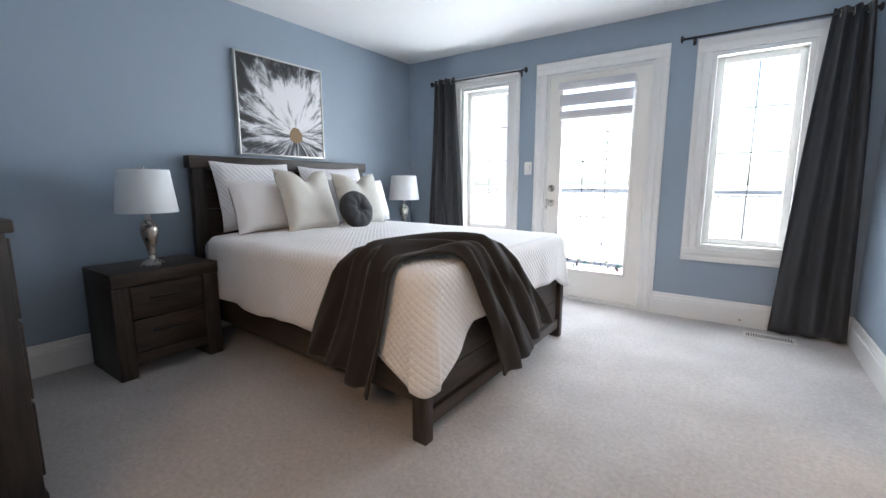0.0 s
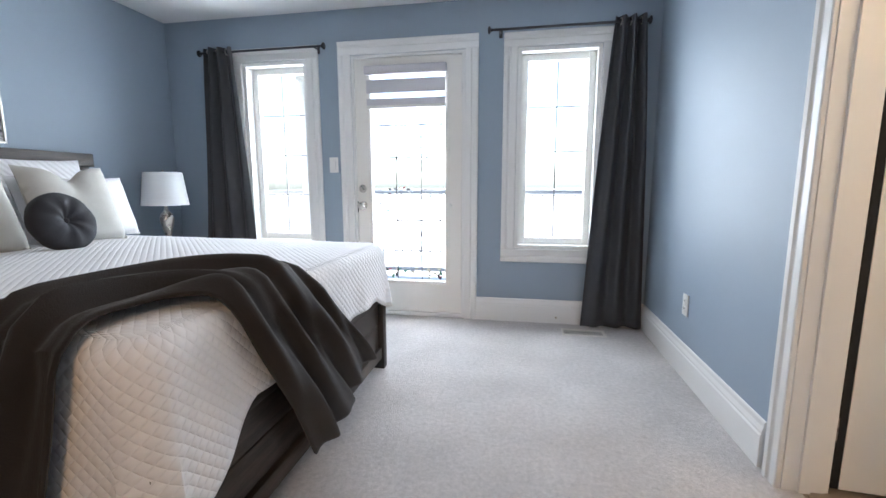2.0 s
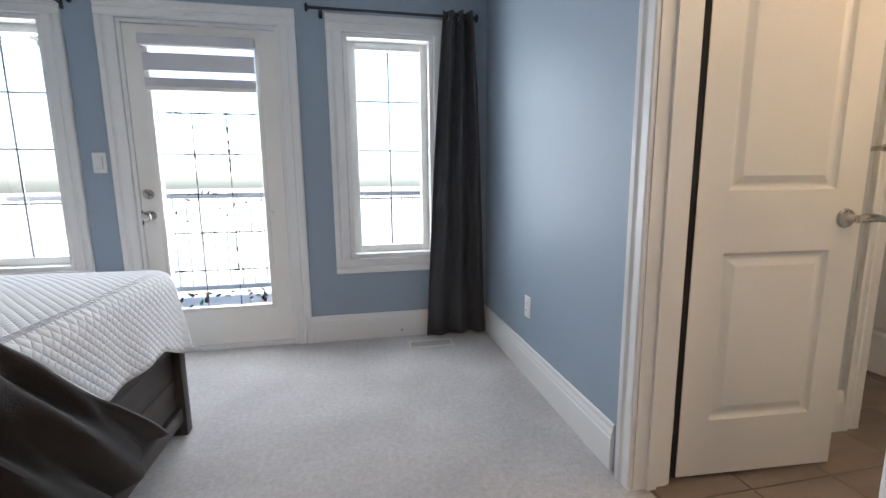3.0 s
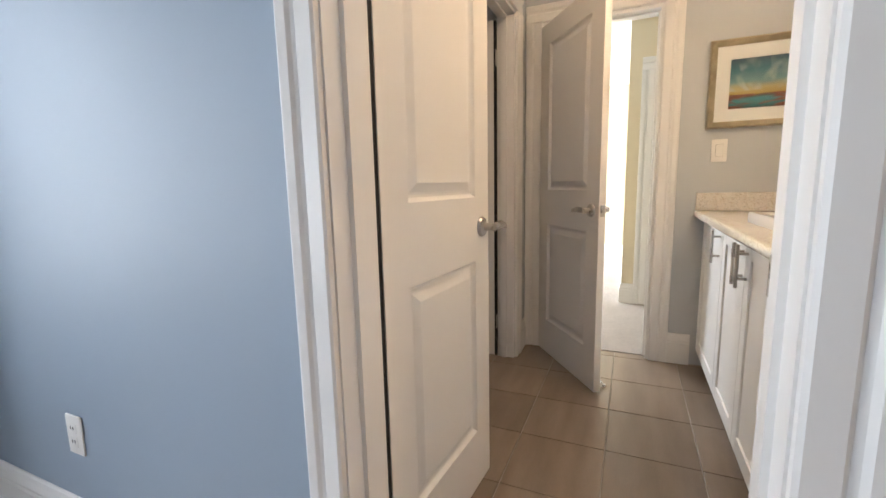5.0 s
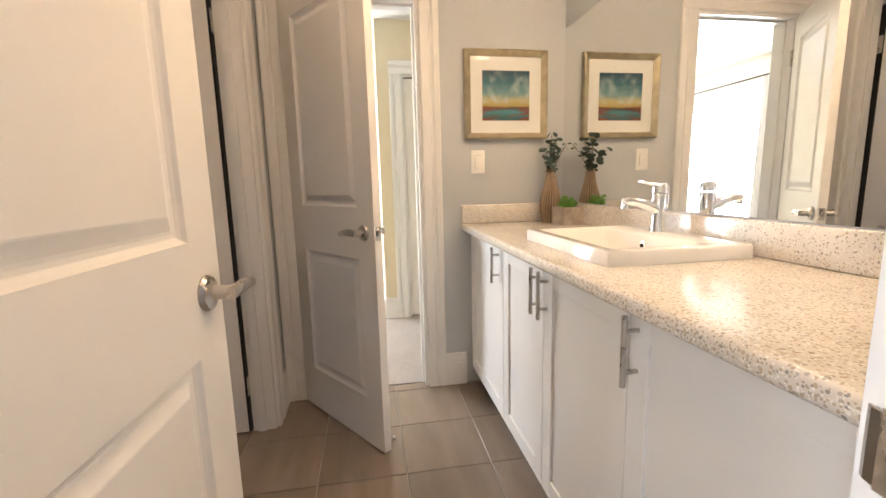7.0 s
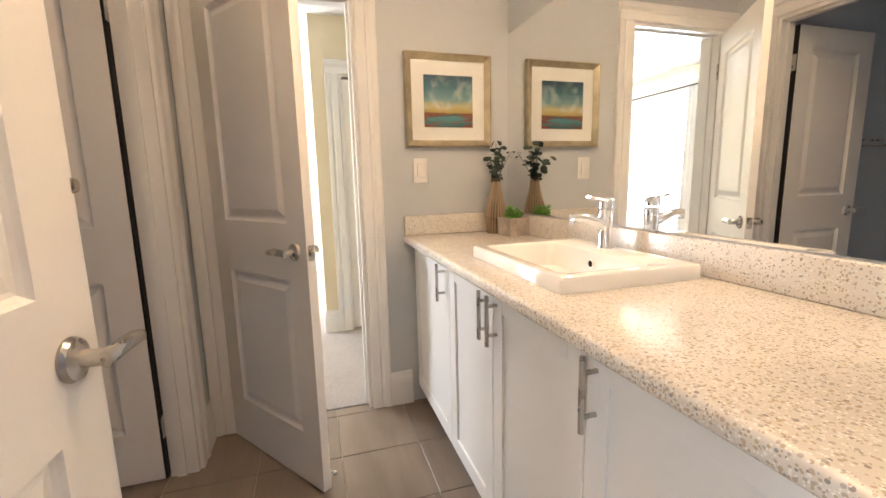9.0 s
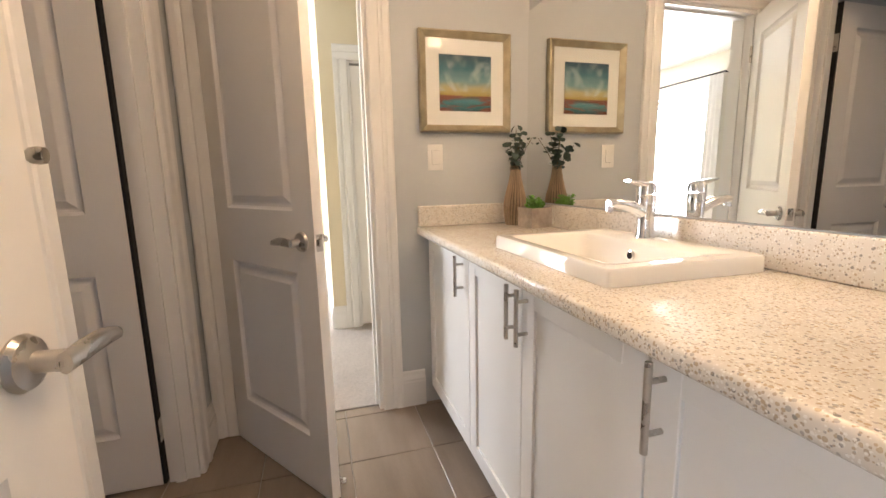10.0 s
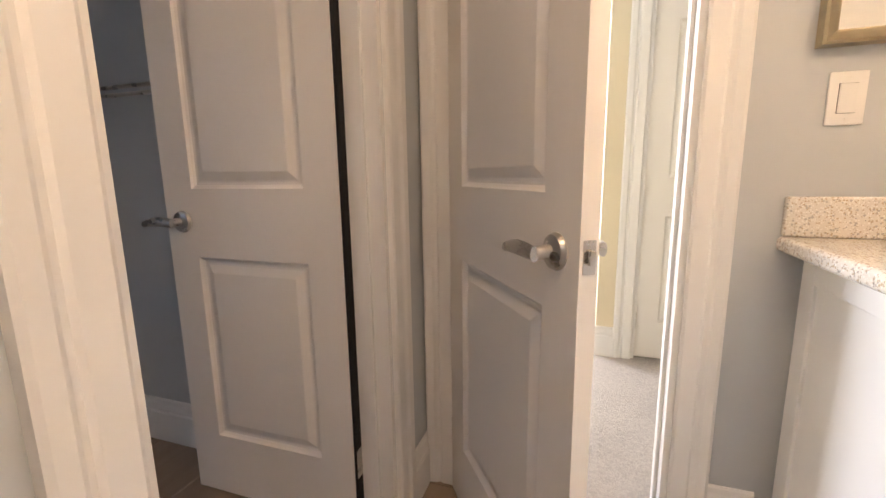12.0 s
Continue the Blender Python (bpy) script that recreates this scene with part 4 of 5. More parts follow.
def throw():
    """Dark throw: a folded band that climbs the near side, bends over the foot corner and falls down the footboard."""
    x1, y0, top = BX1 + 0.02, BY0 - 0.02, MZ + 0.054
    bm = bmnew()
    rng = random.Random(7)
    L, Wn = 90, 44
    rows = []
    for i in range(L + 1):
        s = i / L
        row = []
        for j in range(Wn + 1):
            w = j / Wn
            a, b = 0.15 + 0.33 * w, 0.27 + 0.43 * w
            low_near = 0.17 + 0.14 * w + 0.012 * math.sin(w * 14)
            low_foot = 0.06 + 0.17 * w + 0.010 * math.sin(w * 17)
            fold = 0.9 * math.sin(w * 21 + 1.5 * math.sin(s * 4 + 1)) + 0.45 * math.sin(w * 37 + s * 7 + 1.2 * math.sin(s * 9)) + 0.5 * math.sin(w * 9 - s * 8)
            fold = math.copysign(abs(fold / 1.85) ** 0.8, fold) * 1.85
            if s < 0.30:
                f = s / 0.30
                z = low_near + (top - 0.05 - low_near) * f
                p = Vector((x1 - a - (0.10 + 0.08 * w) * (1 - f), y0 - 0.034 - 0.022 * (1 - f) - 0.020 * fold * (1 - 0.3 * f), z))
            elif s < 0.62:
                f = (s - 0.30) / 0.32
                th = f * math.pi / 2
                c, d = math.cos(th) ** 0.75, math.sin(th) ** 0.75
                p = Vector((x1 - a * c, y0 + b * d, 0))
                edge = min(p.y - y0, x1 - p.x)
                ez = 0.055 * max(0, 1 - edge / 0.07) ** 2
                p.z = top + 0.012 + 0.021 * (fold + 1.7) * min(1, 0.25 + 5 * w, 0.25 + 5 * (1 - w)) - ez
                if edge < 0.07:
                    p += (Vector((0, -0.028, 0)) if f < 0.5 else Vector((0.03, 0, 0))) * (1 - edge / 0.07)
            else:
                f = (s - 0.62) / 0.38
                z = (top - 0.05) + (low_foot - top + 0.05) * f
                fan = (0.40 + 0.10 * w) * f ** 1.15
                p = Vector((x1 + 0.040 + 0.03 * f * (1 - f) * 4 + 0.023 * fold * (0.7 + 0.4 * f), y0 + b + fan, z))
            row.append(bm.verts.new(p))
        rows.append(row)
    for r0, r1 in zip(rows, rows[1:]):
        for j in range(Wn):
            bm.faces.new((r0[j], r0[j + 1], r1[j + 1], r1[j]))
    bmesh.ops.smooth_vert(bm, verts=bm.verts, factor=0.5, use_axis_x=True, use_axis_y=True, use_axis_z=True)
    ob = solid("throw_blanket", bm, M_THROW, "dark charcoal-brown fleece throw draped in folds over the bed corner", "blanket")
    md = ob.modifiers.new("thick", "SOLIDIFY")
    md.thickness, md.offset = 0.010, 1.0
    return ob


throw()


def pillow(name, w, h, d, material, m, label, category, pinch=0.0, sag=0.0, group=""):
    """Stuffed square: pointed corners, puffed middle; upright in the local y-z plane, resting on z = 0."""
    bm = bmnew()
    n = 22
    grids = []
    for side in (1, -1):
        g = []
        for i in range(n + 1):
            r = []
            for j in range(n + 1):
                u, v = 2 * i / n - 1, 2 * j / n - 1
                puff = ((1 - u ** 4) * (1 - v ** 4)) ** 0.55
                k = 1 - 0.07 * (1 - abs(u) ** 2) * abs(v) ** 3
                k2 = 1 - 0.07 * (1 - abs(v) ** 2) * abs(u) ** 3
                y, z = u * w / 2 * k2, h / 2 + v * h / 2 * k
                chop = pinch * math.exp(-(u / 0.33) ** 2) * max(0, v) ** 1.5
                z -= chop * h
                x = side * d / 2 * puff * (1 - 0.55 * math.exp(-(u / 0.2) ** 2) * max(0, v) * (1 if pinch else 0))
                x += 0.006 * noise.noise(Vector((y * 9, z * 9, side + w)))
                x -= sag * max(0, v) * 0.06
                r.append(bm.verts.new((x, y, z)))
            g.append(r)
        grids.append(g)
        for i in range(n):
            for j in range(n):
                bm.faces.new((g[i][j], g[i + 1][j], g[i + 1][j + 1], g[i][j + 1]))
    bmesh.ops.remove_doubles(bm, verts=bm.verts, dist=0.0015)
    return solid(name, bm, material, label, category, group, m=m)


PT = MZ + 0.045
pillow("euro_pillow", 0.64, 0.50, 0.17, M_SHAM, pose(BX0 + 0.24, 2.53, PT, 0, -14, 3), "large white stitched euro pillow against the headboard", "pillow", group="euro pillows")
pillow("euro_pillow", 0.66, 0.485, 0.17, M_SHAM, pose(BX0 + 0.24, 3.26, PT, 0, -14, -2), "large white stitched euro pillow against the headboard", "pillow", group="euro pillows")
pillow("bed_pillow", 0.62, 0.38, 0.17, M_PILLOW, pose(BX0 + 0.44, 2.51, PT, 0, -18, 4), "white cotton bed pillow propped upright", "pillow", group="bed pillows")
pillow("bed_pillow", 0.64, 0.38, 0.17, M_PILLOW, pose(BX0 + 0.44, 3.36, PT, 0, -18, -2), "white cotton bed pillow propped upright", "pillow", group="bed pillows")
pillow("throw_cushion", 0.46, 0.46, 0.15, M_LINEN, pose(BX0 + 0.63, 2.69, PT, 0, -20, 2), "greige satin throw cushion with a chopped top", "cushion", 0.17, group="throw cushions")
pillow("throw_cushion", 0.44, 0.44, 0.15, M_LINEN, pose(BX0 + 0.60, 3.21, PT, 0, -20, -4), "greige satin throw cushion with a chopped top", "cushion", 0.17, group="throw cushions")


def round_cushion(m):
    bm = bmnew()
    n, k = 40, 12
    for side in (1, -1):
        rings = []
        for i in range(k + 1):
            f = i / k
            r = 0.145 * math.sin(f * math.pi / 2) if i else 0.002
            dep = 0.058 * math.cos(f * math.pi / 2) ** 0.6 - 0.035 * math.exp(-(f / 0.16) ** 2)
            rings.append([(side * (dep + 0.004 * math.cos(a * 2 * math.pi / n * 8) * math.sin(f * math.pi)), r * math.cos(a * 2 * math.pi / n), 0.145 + r * math.sin(a * 2 * math.pi / n)) for a in range(n)])
        ring_loft(bm, rings, caps=False)
    bmesh.ops.remove_doubles(bm, verts=bm.verts, dist=0.0015)
    e = thing("round_cushion", "round charcoal velvet cushion with a tufted button", "cushion", m=m)
    part("cover", bm, M_NAVY, e)
    bm = bmnew(); lathe(bm, [(0.001, 0), (0.013, 0), (0.012, 0.006), (0.001, 0.009)], 16)
    for v in bm.verts:
        v.co = Vector((0.024 + v.co.z, v.co.x, 0.145 + v.co.y))
    part("button", bm, M_NAVY, e)


round_cushion(pose(BX0 + 0.80, 2.97, PT, 0, -20, 0))

# ---- nightstands and lamps ----


def nightstand(m, label):
    """Front faces +x, depth along -x, width along y; base at the origin's middle."""
    e = thing("nightstand", label, "nightstand", "nightstands", m)
    w, d, h = 0.56, 0.42, 0.60
    bm = bmnew(); box(bm, -d / 2, d / 2 + 0.012, -w / 2, w / 2, h - 0.075, h, 0.005)
    part("top", bm, M_WOOD, e)
    for s in (-1, 1):
        bm = bmnew(); box(bm, -d / 2, d / 2, s * w / 2 - (0.085 if s > 0 else 0), s * w / 2 + (0.085 if s < 0 else 0), 0, h - 0.077, 0.005)
        part("side_panel", bm, M_WOODZ, e)
    bm = bmnew(); box(bm, d / 2 - 0.04, d / 2 - 0.008, -w / 2 + 0.087, w / 2 - 0.087, 0.075, 0.135, 0.004)
    part("bottom_rail", bm, M_WOOD, e)
    bm = bmnew(); box(bm, -d / 2 + 0.01, -d / 2 + 0.02, -w / 2 + 0.087, w / 2 - 0.087, 0.08, h - 0.08)
    part("back", bm, M_WOOD, e, smooth=False)
    for z0, z1 in ((0.139, 0.325), (0.331, 0.518)):
        bm = bmnew(); box(bm, -d / 2 + 0.03, d / 2 - 0.012, -w / 2 + 0.09, w / 2 - 0.09, z0, z1, 0.004)
        dr = part("drawer", bm, M_WOOD, e)
        zc = (z0 + z1) / 2 + 0.02
        bm = bmnew()
        box(bm, d / 2 + 0.012, d / 2 + 0.022, -0.11, 0.11, zc - 0.008, zc + 0.008, 0.003)
        for y in (-0.09, 0.09):
            box(bm, d / 2 - 0.013, d / 2 + 0.013, y - 0.006, y + 0.006, zc - 0.006, zc + 0.006)
        part("handle", bm, M_BLACK, dr, "dark bronze bar handle")
    return e


NS = nightstand(pose(-3.575, 1.765, 0), "dark-stained two-drawer nightstand with bar handles")
copy_thing(NS, pose(-3.575, 4.125, 0))


def table_lamp(m):
    e = thing("table_lamp", "brushed nickel urn table lamp with a white drum shade", "lamp", "bedside lamps", m)
    bm = bmnew()
    lathe(bm, [(0.001, 0), (0.062, 0), (0.063, 0.008), (0.052, 0.018), (0.034, 0.03), (0.02, 0.045), (0.017, 0.06), (0.022, 0.068), (0.02, 0.078), (0.03, 0.12),
               (0.043, 0.17), (0.048, 0.205), (0.045, 0.222), (0.036, 0.228), (0.044, 0.236), (0.034, 0.25), (0.02, 0.262), (0.012, 0.285), (0.014, 0.30), (0.008, 0.31), (0.007, 0.36), (0.001, 0.361)], 40)
    part("body", bm, M_NICKEL, e)
    bm = bmnew()
    n = 48
    prof = [(0.158, 0.31), (0.128, 0.555), (0.1255, 0.555), (0.1555, 0.31)]
    rings = [[(r * math.cos(2 * math.pi * i / n), r * math.sin(2 * math.pi * i / n), z) for i in range(n)] for r, z in prof + prof[:1]]
    ring_loft(bm, rings, caps=False)
    bmesh.ops.remove_doubles(bm, verts=bm.verts, dist=1e-5)
    part("shade", bm, M_SHADE, e, "white linen drum shade")
    bm = bmnew(); lathe(bm, [(0.001, 0.555), (0.009, 0.556), (0.008, 0.566), (0.001, 0.575)], 12)
    tube(bm, [(-0.126, 0, 0.552), (0.126, 0, 0.552)], 0.002, 6)
    part("finial", bm, M_NICKEL, e)
    return e


LAMP = table_lamp(pose(-3.53, 1.755, 0.60))
copy_thing(LAMP, pose(-3.57, 4.118, 0.60))

# ---- dresser ----
dz = thing("dresser", "tall dark-stained wooden dresser with drawers", "dresser", m=pose(-2.48, S + 0.02, 0))
bm = bmnew(); box(bm, -1.44, -0.012, 0.0, 0.47, 0.06, 0.93, 0.004)
part("body", bm, M_WOODZ, dz)
bm = bmnew(); box(bm, -1.455, 0.0, -0.005, 0.49, 0.93, 0.97, 0.006)
part("top", bm, M_WOODX, dz)
for a in (-1.44, -0.09):
    bm = bmnew(); box(bm, a, a + 0.078, 0.40, 0.478, 0, 0.06, 0.004)
    part("leg", bm, M_WOODZ, dz)
    bm = bmnew(); box(bm, a, a + 0.078, 0.0, 0.078, 0, 0.06, 0.004)
    part("leg", bm, M_WOODZ, dz)
for cx in (-1.40, -0.715):
    for k in range(3):
        bm = bmnew(); box(bm, cx, cx + 0.655, 0.47, 0.486, 0.10 + k * 0.275, 0.36 + k * 0.275, 0.004)
        d = part("drawer", bm, M_WOODX, dz)
        zc = 0.25 + k * 0.275
        bm = bmnew(); box(bm, cx + 0.22, cx + 0.44, 0.50, 0.51, zc - 0.008, zc + 0.008, 0.003)
        for xx in (cx + 0.24, cx + 0.42):
            box(bm, xx - 0.006, xx + 0.006, 0.486, 0.502, zc - 0.006, zc + 0.006)
        part("handle", bm, M_BLACK, d)

# ---- flower canvas ----
art = thing("wall_art", "square canvas of a brushed black and white flower, thin silver frame", "painting", m=pose(WX, 2.915, 1.672))
bm = bmnew(); box(bm, 0.002, 0.03, -0.385, 0.385, -0.365, 0.365)
part("canvas", bm, M_FLOWER, art, smooth=False)
bm = bmnew()
for s in (-1, 1):
    box(bm, 0.001, 0.038, s * 0.392 - 0.006, s * 0.392 + 0.006, -0.378, 0.378, 0.002)
    box(bm, 0.001, 0.038, -0.386, 0.386, s * 0.372 - 0.006, s * 0.372 + 0.006, 0.002)
part("frame", bm, mat("silver_frame", (0.62, 0.62, 0.58), 0.35, 0.5, vary=0.06), art, "thin pale silver frame")

# ---- curtains ----


def curtain_rod(x0, x1, z):
    e = thing("curtain_rod", "dark metal curtain rod with round finials", "curtain rod", "curtain rods", pose(0, N - 0.075, z))
    bm = bmnew(); tube(bm, [(x0, 0, 0), (x1, 0, 0)], 0.009, 12)
    part("rod", bm, M_ROD, e)
    for x, s in ((x0, -1), (x1, 1)):
        bm = bmnew(); lathe(bm, [(0.001, 0), (0.012, 0), (0.012, 0.008), (0.024, 0.012), (0.026, 0.02), (0.02, 0.026), (0.001, 0.027)], 20)
        for v in bm.verts:
            v.co = Vector((x + s * v.co.z, v.co.x, v.co.y))
        part("finial", bm, M_ROD, e)
        bm = bmnew(); tube(bm, [(x - s * 0.06, 0.074, -0.005), (x - s * 0.06, 0.0, -0.005)], 0.006, 8)
        box(bm, x - s * 0.06 - 0.012, x - s * 0.06 + 0.012, 0.068, 0.074, -0.035, 0.03)
        part("bracket", bm, M_ROD, e)
    return e


def curtain(top_x0, top_x1, bot_x0, bot_x1, ztop, zbot, folds, label, seed):
    """Pleated panel that flares towards the floor."""
    e = thing("curtain", label, "curtain", "curtains")
    rng = random.Random(seed)
    ph = [rng.uniform(0, 6) for _ in range(3)]
    bm = bmnew()
    nu, nv = 120, 44
    rows = []
    for j in range(nv + 1):
        f = j / nv
        z = ztop + (zbot - ztop) * f
        k = f ** 0.9
        a, b = top_x0 + (bot_x0 - top_x0) * k, top_x1 + (bot_x1 - top_x1) * k
        row = []
        for i in range(nu + 1):
            u = i / nu
            x = a + (b - a) * (u + 0.012 * math.sin(u * 9 + f * 4 + ph[0]))
            amp = 0.036 * (0.75 + 0.25 * math.sin(u * 4 + ph[2])) * (1 - 0.25 * f)
            y = N - 0.075 + amp * math.sin(u * folds * 2 * math.pi + 0.5 * math.sin(f * 3 + ph[1])) + 0.012 * math.sin(u * 5 + f * 6 + ph[2]) * f - 0.02 * f
            row.append(bm.verts.new((x, min(y, N - 0.022), z)))
        rows.append(row)
    for r0, r1 in zip(rows, rows[1:]):
        for i in range(nu):
            bm.faces.new((r0[i], r0[i + 1], r1[i + 1], r1[i]))
    ob = part("panel", bm, M_CURT, e)
    md = ob.modifiers.new("thick", "SOLIDIFY")
    md.thickness, md.offset = 0.004, 0.0
    n = int(folds)
    for k in range(n):
        x = top_x0 + (top_x1 - top_x0) * (k + 0.5) / n
        bm = bmnew()
        m = 24
        rings = []
        for a in range(m + 1):
            t = 2 * math.pi * a / m
            rings.append([(x + 0.004 * math.cos(q), N - 0.075 + (0.022 + 0.004 * math.sin(q)) * math.cos(t), ztop - 0.035 + (0.022 + 0.004 * math.sin(q)) * math.sin(t)) for q in [i * math.pi / 3 for i in range(6)]])
        ring_loft(bm, rings, caps=False)
        part("grommet", bm, M_NICKEL, e, "nickel grommet")
    return e


curtain_rod(-3.47, -2.436, 2.105)
curtain_rod(-1.145, -0.115, 2.138)
curtain(-3.44, -3.20, -3.57, -3.03, 2.14, 0.02, 3, "charcoal grommet curtain drawn aside, pleats brushing the floor", 2)
curtain(-0.315, -0.125, -0.465, -0.028, 2.173, 0.02, 3, "charcoal grommet curtain drawn aside, pleats brushing the floor", 5)

# ---- wall plates ----


def plate(m, kind, label):
    """Cover plate on a wall: local y-z plane, standing out along -x."""
    e = thing(kind, label, kind.replace("_", " "), m=m)
    bm = bmnew(); box(bm, -0.007, -0.0005, -0.037, 0.037, -0.06, 0.06, 0.003)
    part("plate", bm, M_PLAST, e)
    if kind == "light_switch":
        bm = bmnew(); box(bm, -0.011, -0.0075, -0.017, 0.017, -0.033, 0.033, 0.002)
        part("rocker", bm, M_PLAST, e)
        # dark sheet round the rocker paints the shade of its gap
        bm = bmnew(); box(bm, -0.0078, -0.0071, -0.0176, 0.0176, -0.0336, 0.0336)
        part("rocker_gap_shade", bm, M_GAP_SHADE, e, smooth=False)
    else:
        for z in (-0.021, 0.021):
            bm = bmnew(); box(bm, -0.0095, -0.0075, -0.017, 0.017, z - 0.015, z + 0.015, 0.001)
            s = part("socket", bm, M_PLAST, e)
            # raised near-black bars; the slots' inner shade is painted
            for y in (-0.006, 0.006):
                bm = bmnew(); box(bm, -0.0105, -0.0098, y - 0.0012, y + 0.0012, z - 0.002, z + 0.008)
                part("slot", bm, M_GAP_SHADE, s, smooth=False)
    for z in (-0.047, 0.047):
        bm = bmnew(); lathe(bm, [(0.001, 0), (0.003, 0), (0.001, 0.0012)], 8)
        for v in bm.verts:
            v.co = Vector((-0.0075 - v.co.z, v.co.x, z + v.co.y))
        part("screw", bm, M_PLAST, e)
    return e


plate(pose(0, 3.785, 0.395), "wall_outlet", "white wall outlet on the blue wall")
plate(pose(-2.402, N, 1.219, 0, 0, 90), "light_switch", "white rocker light switch beside the balcony door")
plate(pose(BE, 1.92, 1.236), "light_switch", "white rocker light switch under the picture")

# floor register and door stop
reg = thing("floor_vent", "cream slotted floor register set in the floor", "floor vent", m=pose(-0.45, 4.365, 0.001))
bm = bmnew()
box(bm, -0.15, 0.15, -0.065, -0.05, 0, 0.008, 0.002); box(bm, -0.15, 0.15, 0.05, 0.065, 0, 0.008, 0.002)
box(bm, -0.15, -0.135, -0.05, 0.05, 0, 0.008, 0.002); box(bm, 0.135, 0.15, -0.05, 0.05, 0, 0.008, 0.002)
part("frame", bm, M_VENT, reg)
# near-black sheet under the slats paints the unlit duct
bm = bmnew(); box(bm, -0.135, 0.135, -0.05, 0.05, 0, 0.001)
part("duct_shade", bm, M_GAP_SHADE, reg, smooth=False)
for r in (-0.025, 0.025):
    for k in range(18):
        bm = bmnew(); box(bm, -0.13 + k * 0.0150, -0.1225 + k * 0.0150, r - 0.022, r + 0.022, 0.002, 0.007)
        part("slat", bm, M_VENT, reg, smooth=False)
copy_thing(reg, pose(1.88, 4.32, 0.001, 0, 0, 90))
ds = thing("cable_outlet", "small brass coaxial socket on the baseboard", "socket", m=pose(-0.628, N - 0.018, 0.048, 90))
bm = bmnew(); lathe(bm, [(0.001, 0), (0.008, 0), (0.008, 0.002), (0.004, 0.003), (0.004, 0.010), (0.001, 0.011)], 14)
part("connector", bm, M_GOLD, ds)

# strike plate on the doorway's jamb
sp = thing("strike_plate", "nickel strike plate with a bent lip on the door jamb", "strike plate", m=pose(0.106, D1[0] + 0.018, 0.943))
bm = bmnew()
box(bm, -0.026, -0.011, 0, 0.0018, -0.031, 0.031); box(bm, 0.011, 0.026, 0, 0.0018, -0.031, 0.031)
box(bm, -0.011, 0.011, 0, 0.0018, 0.013, 0.031); box(bm, -0.011, 0.011, 0, 0.0018, -0.031, -0.013)
ring_loft(bm, [[(0.026, 0, z), (0.026, 0.0018, z), (0.034, -0.0005, z), (0.041, -0.006, z), (0.040, -0.0075, z), (0.033, -0.002, z)] for z in (-0.028, 0.028)])
part("plate", bm, M_NICKEL, sp, smooth=False)
# filled box; the hole's shade is put into a darker metal colour
bm = bmnew(); box(bm, -0.011, 0.011, -0.001, 0.0006, -0.013, 0.013)
part("latch_hole", bm, mat("shaded_steel", (0.16, 0.15, 0.14), 0.35, 0.9), sp, smooth=False)
for z in (-0.022, 0.022):
    bm = bmnew(); lathe(bm, [(0.001, 0), (0.0055, 0), (0.004, 0.0014), (0.001, 0.0018)], 14)
    for v in bm.verts:
        v.co = Vector((v.co.x, 0.0018 + v.co.z, z + v.co.y))
    part("screw", bm, M_NICKEL, sp)

# ---- vanity ----
VF = 1.953     # cabinet front
CZ = 0.910     # counter top
VX = [0.155, 0.70, 1.15, 1.565, 2.13]


def shaker(parent, x0, x1, z0, z1, pull_x):
    y0, y1, s = VF, VF + 0.019, 0.062
    bm = bmnew(); box(bm, x0 + s - 0.004, x1 - s + 0.004, y0, y0 + 0.011, z0 + s - 0.004, z1 - s + 0.004)
    d = part("door", bm, M_CAB, parent, smooth=False)
    for a in ((x0, x0 + s, z0, z1), (x1 - s, x1, z0, z1)):
        bm = bmnew(); box(bm, a[0], a[1], y0 + 0.0005, y1, a[2], a[3], 0.0015, 1)
        part("stile", bm, M_CAB, d, smooth=False)
    for a in ((z1 - s, z1), (z0, z0 + s)):
        bm = bmnew(); box(bm, x0 + s + 0.0002, x1 - s - 0.0002, y0 + 0.0005, y1 - 0.0003, a[0], a[1], 0.0012, 1)
        part("rail", bm, M_CAB, d, smooth=False)
    zt, zb = z1 - 0.012, z1 - 0.164
    bm = bmnew(); tube(bm, [(pull_x, y1 + 0.032, zb), (pull_x, y1 + 0.032, zt)], 0.0062, 14)
    for z in (zb + 0.032, zt - 0.032):
        tube(bm, [(pull_x, y1, z), (pull_x, y1 + 0.032, z)], 0.005, 10)
    part("pull", bm, M_NICKEL, d, "brushed nickel bar pull")


for i, pulls in ((0, (1,)), (1, (1,)), (2, (0,)), (3, (0,))):
    x0, x1 = VX[i], VX[i + 1]
    cab = thing("vanity_cabinet", "white shaker vanity cabinet with a bar pull", "cabinet", "vanity cabinets")
    bm = bmnew(); box(bm, x0 + 0.0005, x1 - 0.0005, BS + 0.01, VF - 0.0015, 0.115, CZ - 0.04)
    part("body", bm, M_CAB, cab, smooth=False)
    bm = bmnew(); box(bm, x0 + 0.0005, x1 - 0.0005, BS + 0.02, VF - 0.075, 0.0, 0.114)
    part("toe_kick", bm, M_CAB, cab, smooth=False)
    px = {0: x1 - 0.032, 1: x1 - 0.03, 2: x0 + 0.03, 3: x0 + 0.06}[i]
    shaker(cab, x0 + 0.002, x1 - 0.002, 0.108, CZ - 0.039, px)
bm = bmnew(); box(bm, VX[4], BE - 0.001, BS + 0.01, VF + 0.001, 0.115, CZ - 0.04)
solid("vanity_filler", bm, M_CAB, "white filler strip between cabinet and wall", "filler strip", smooth=False)

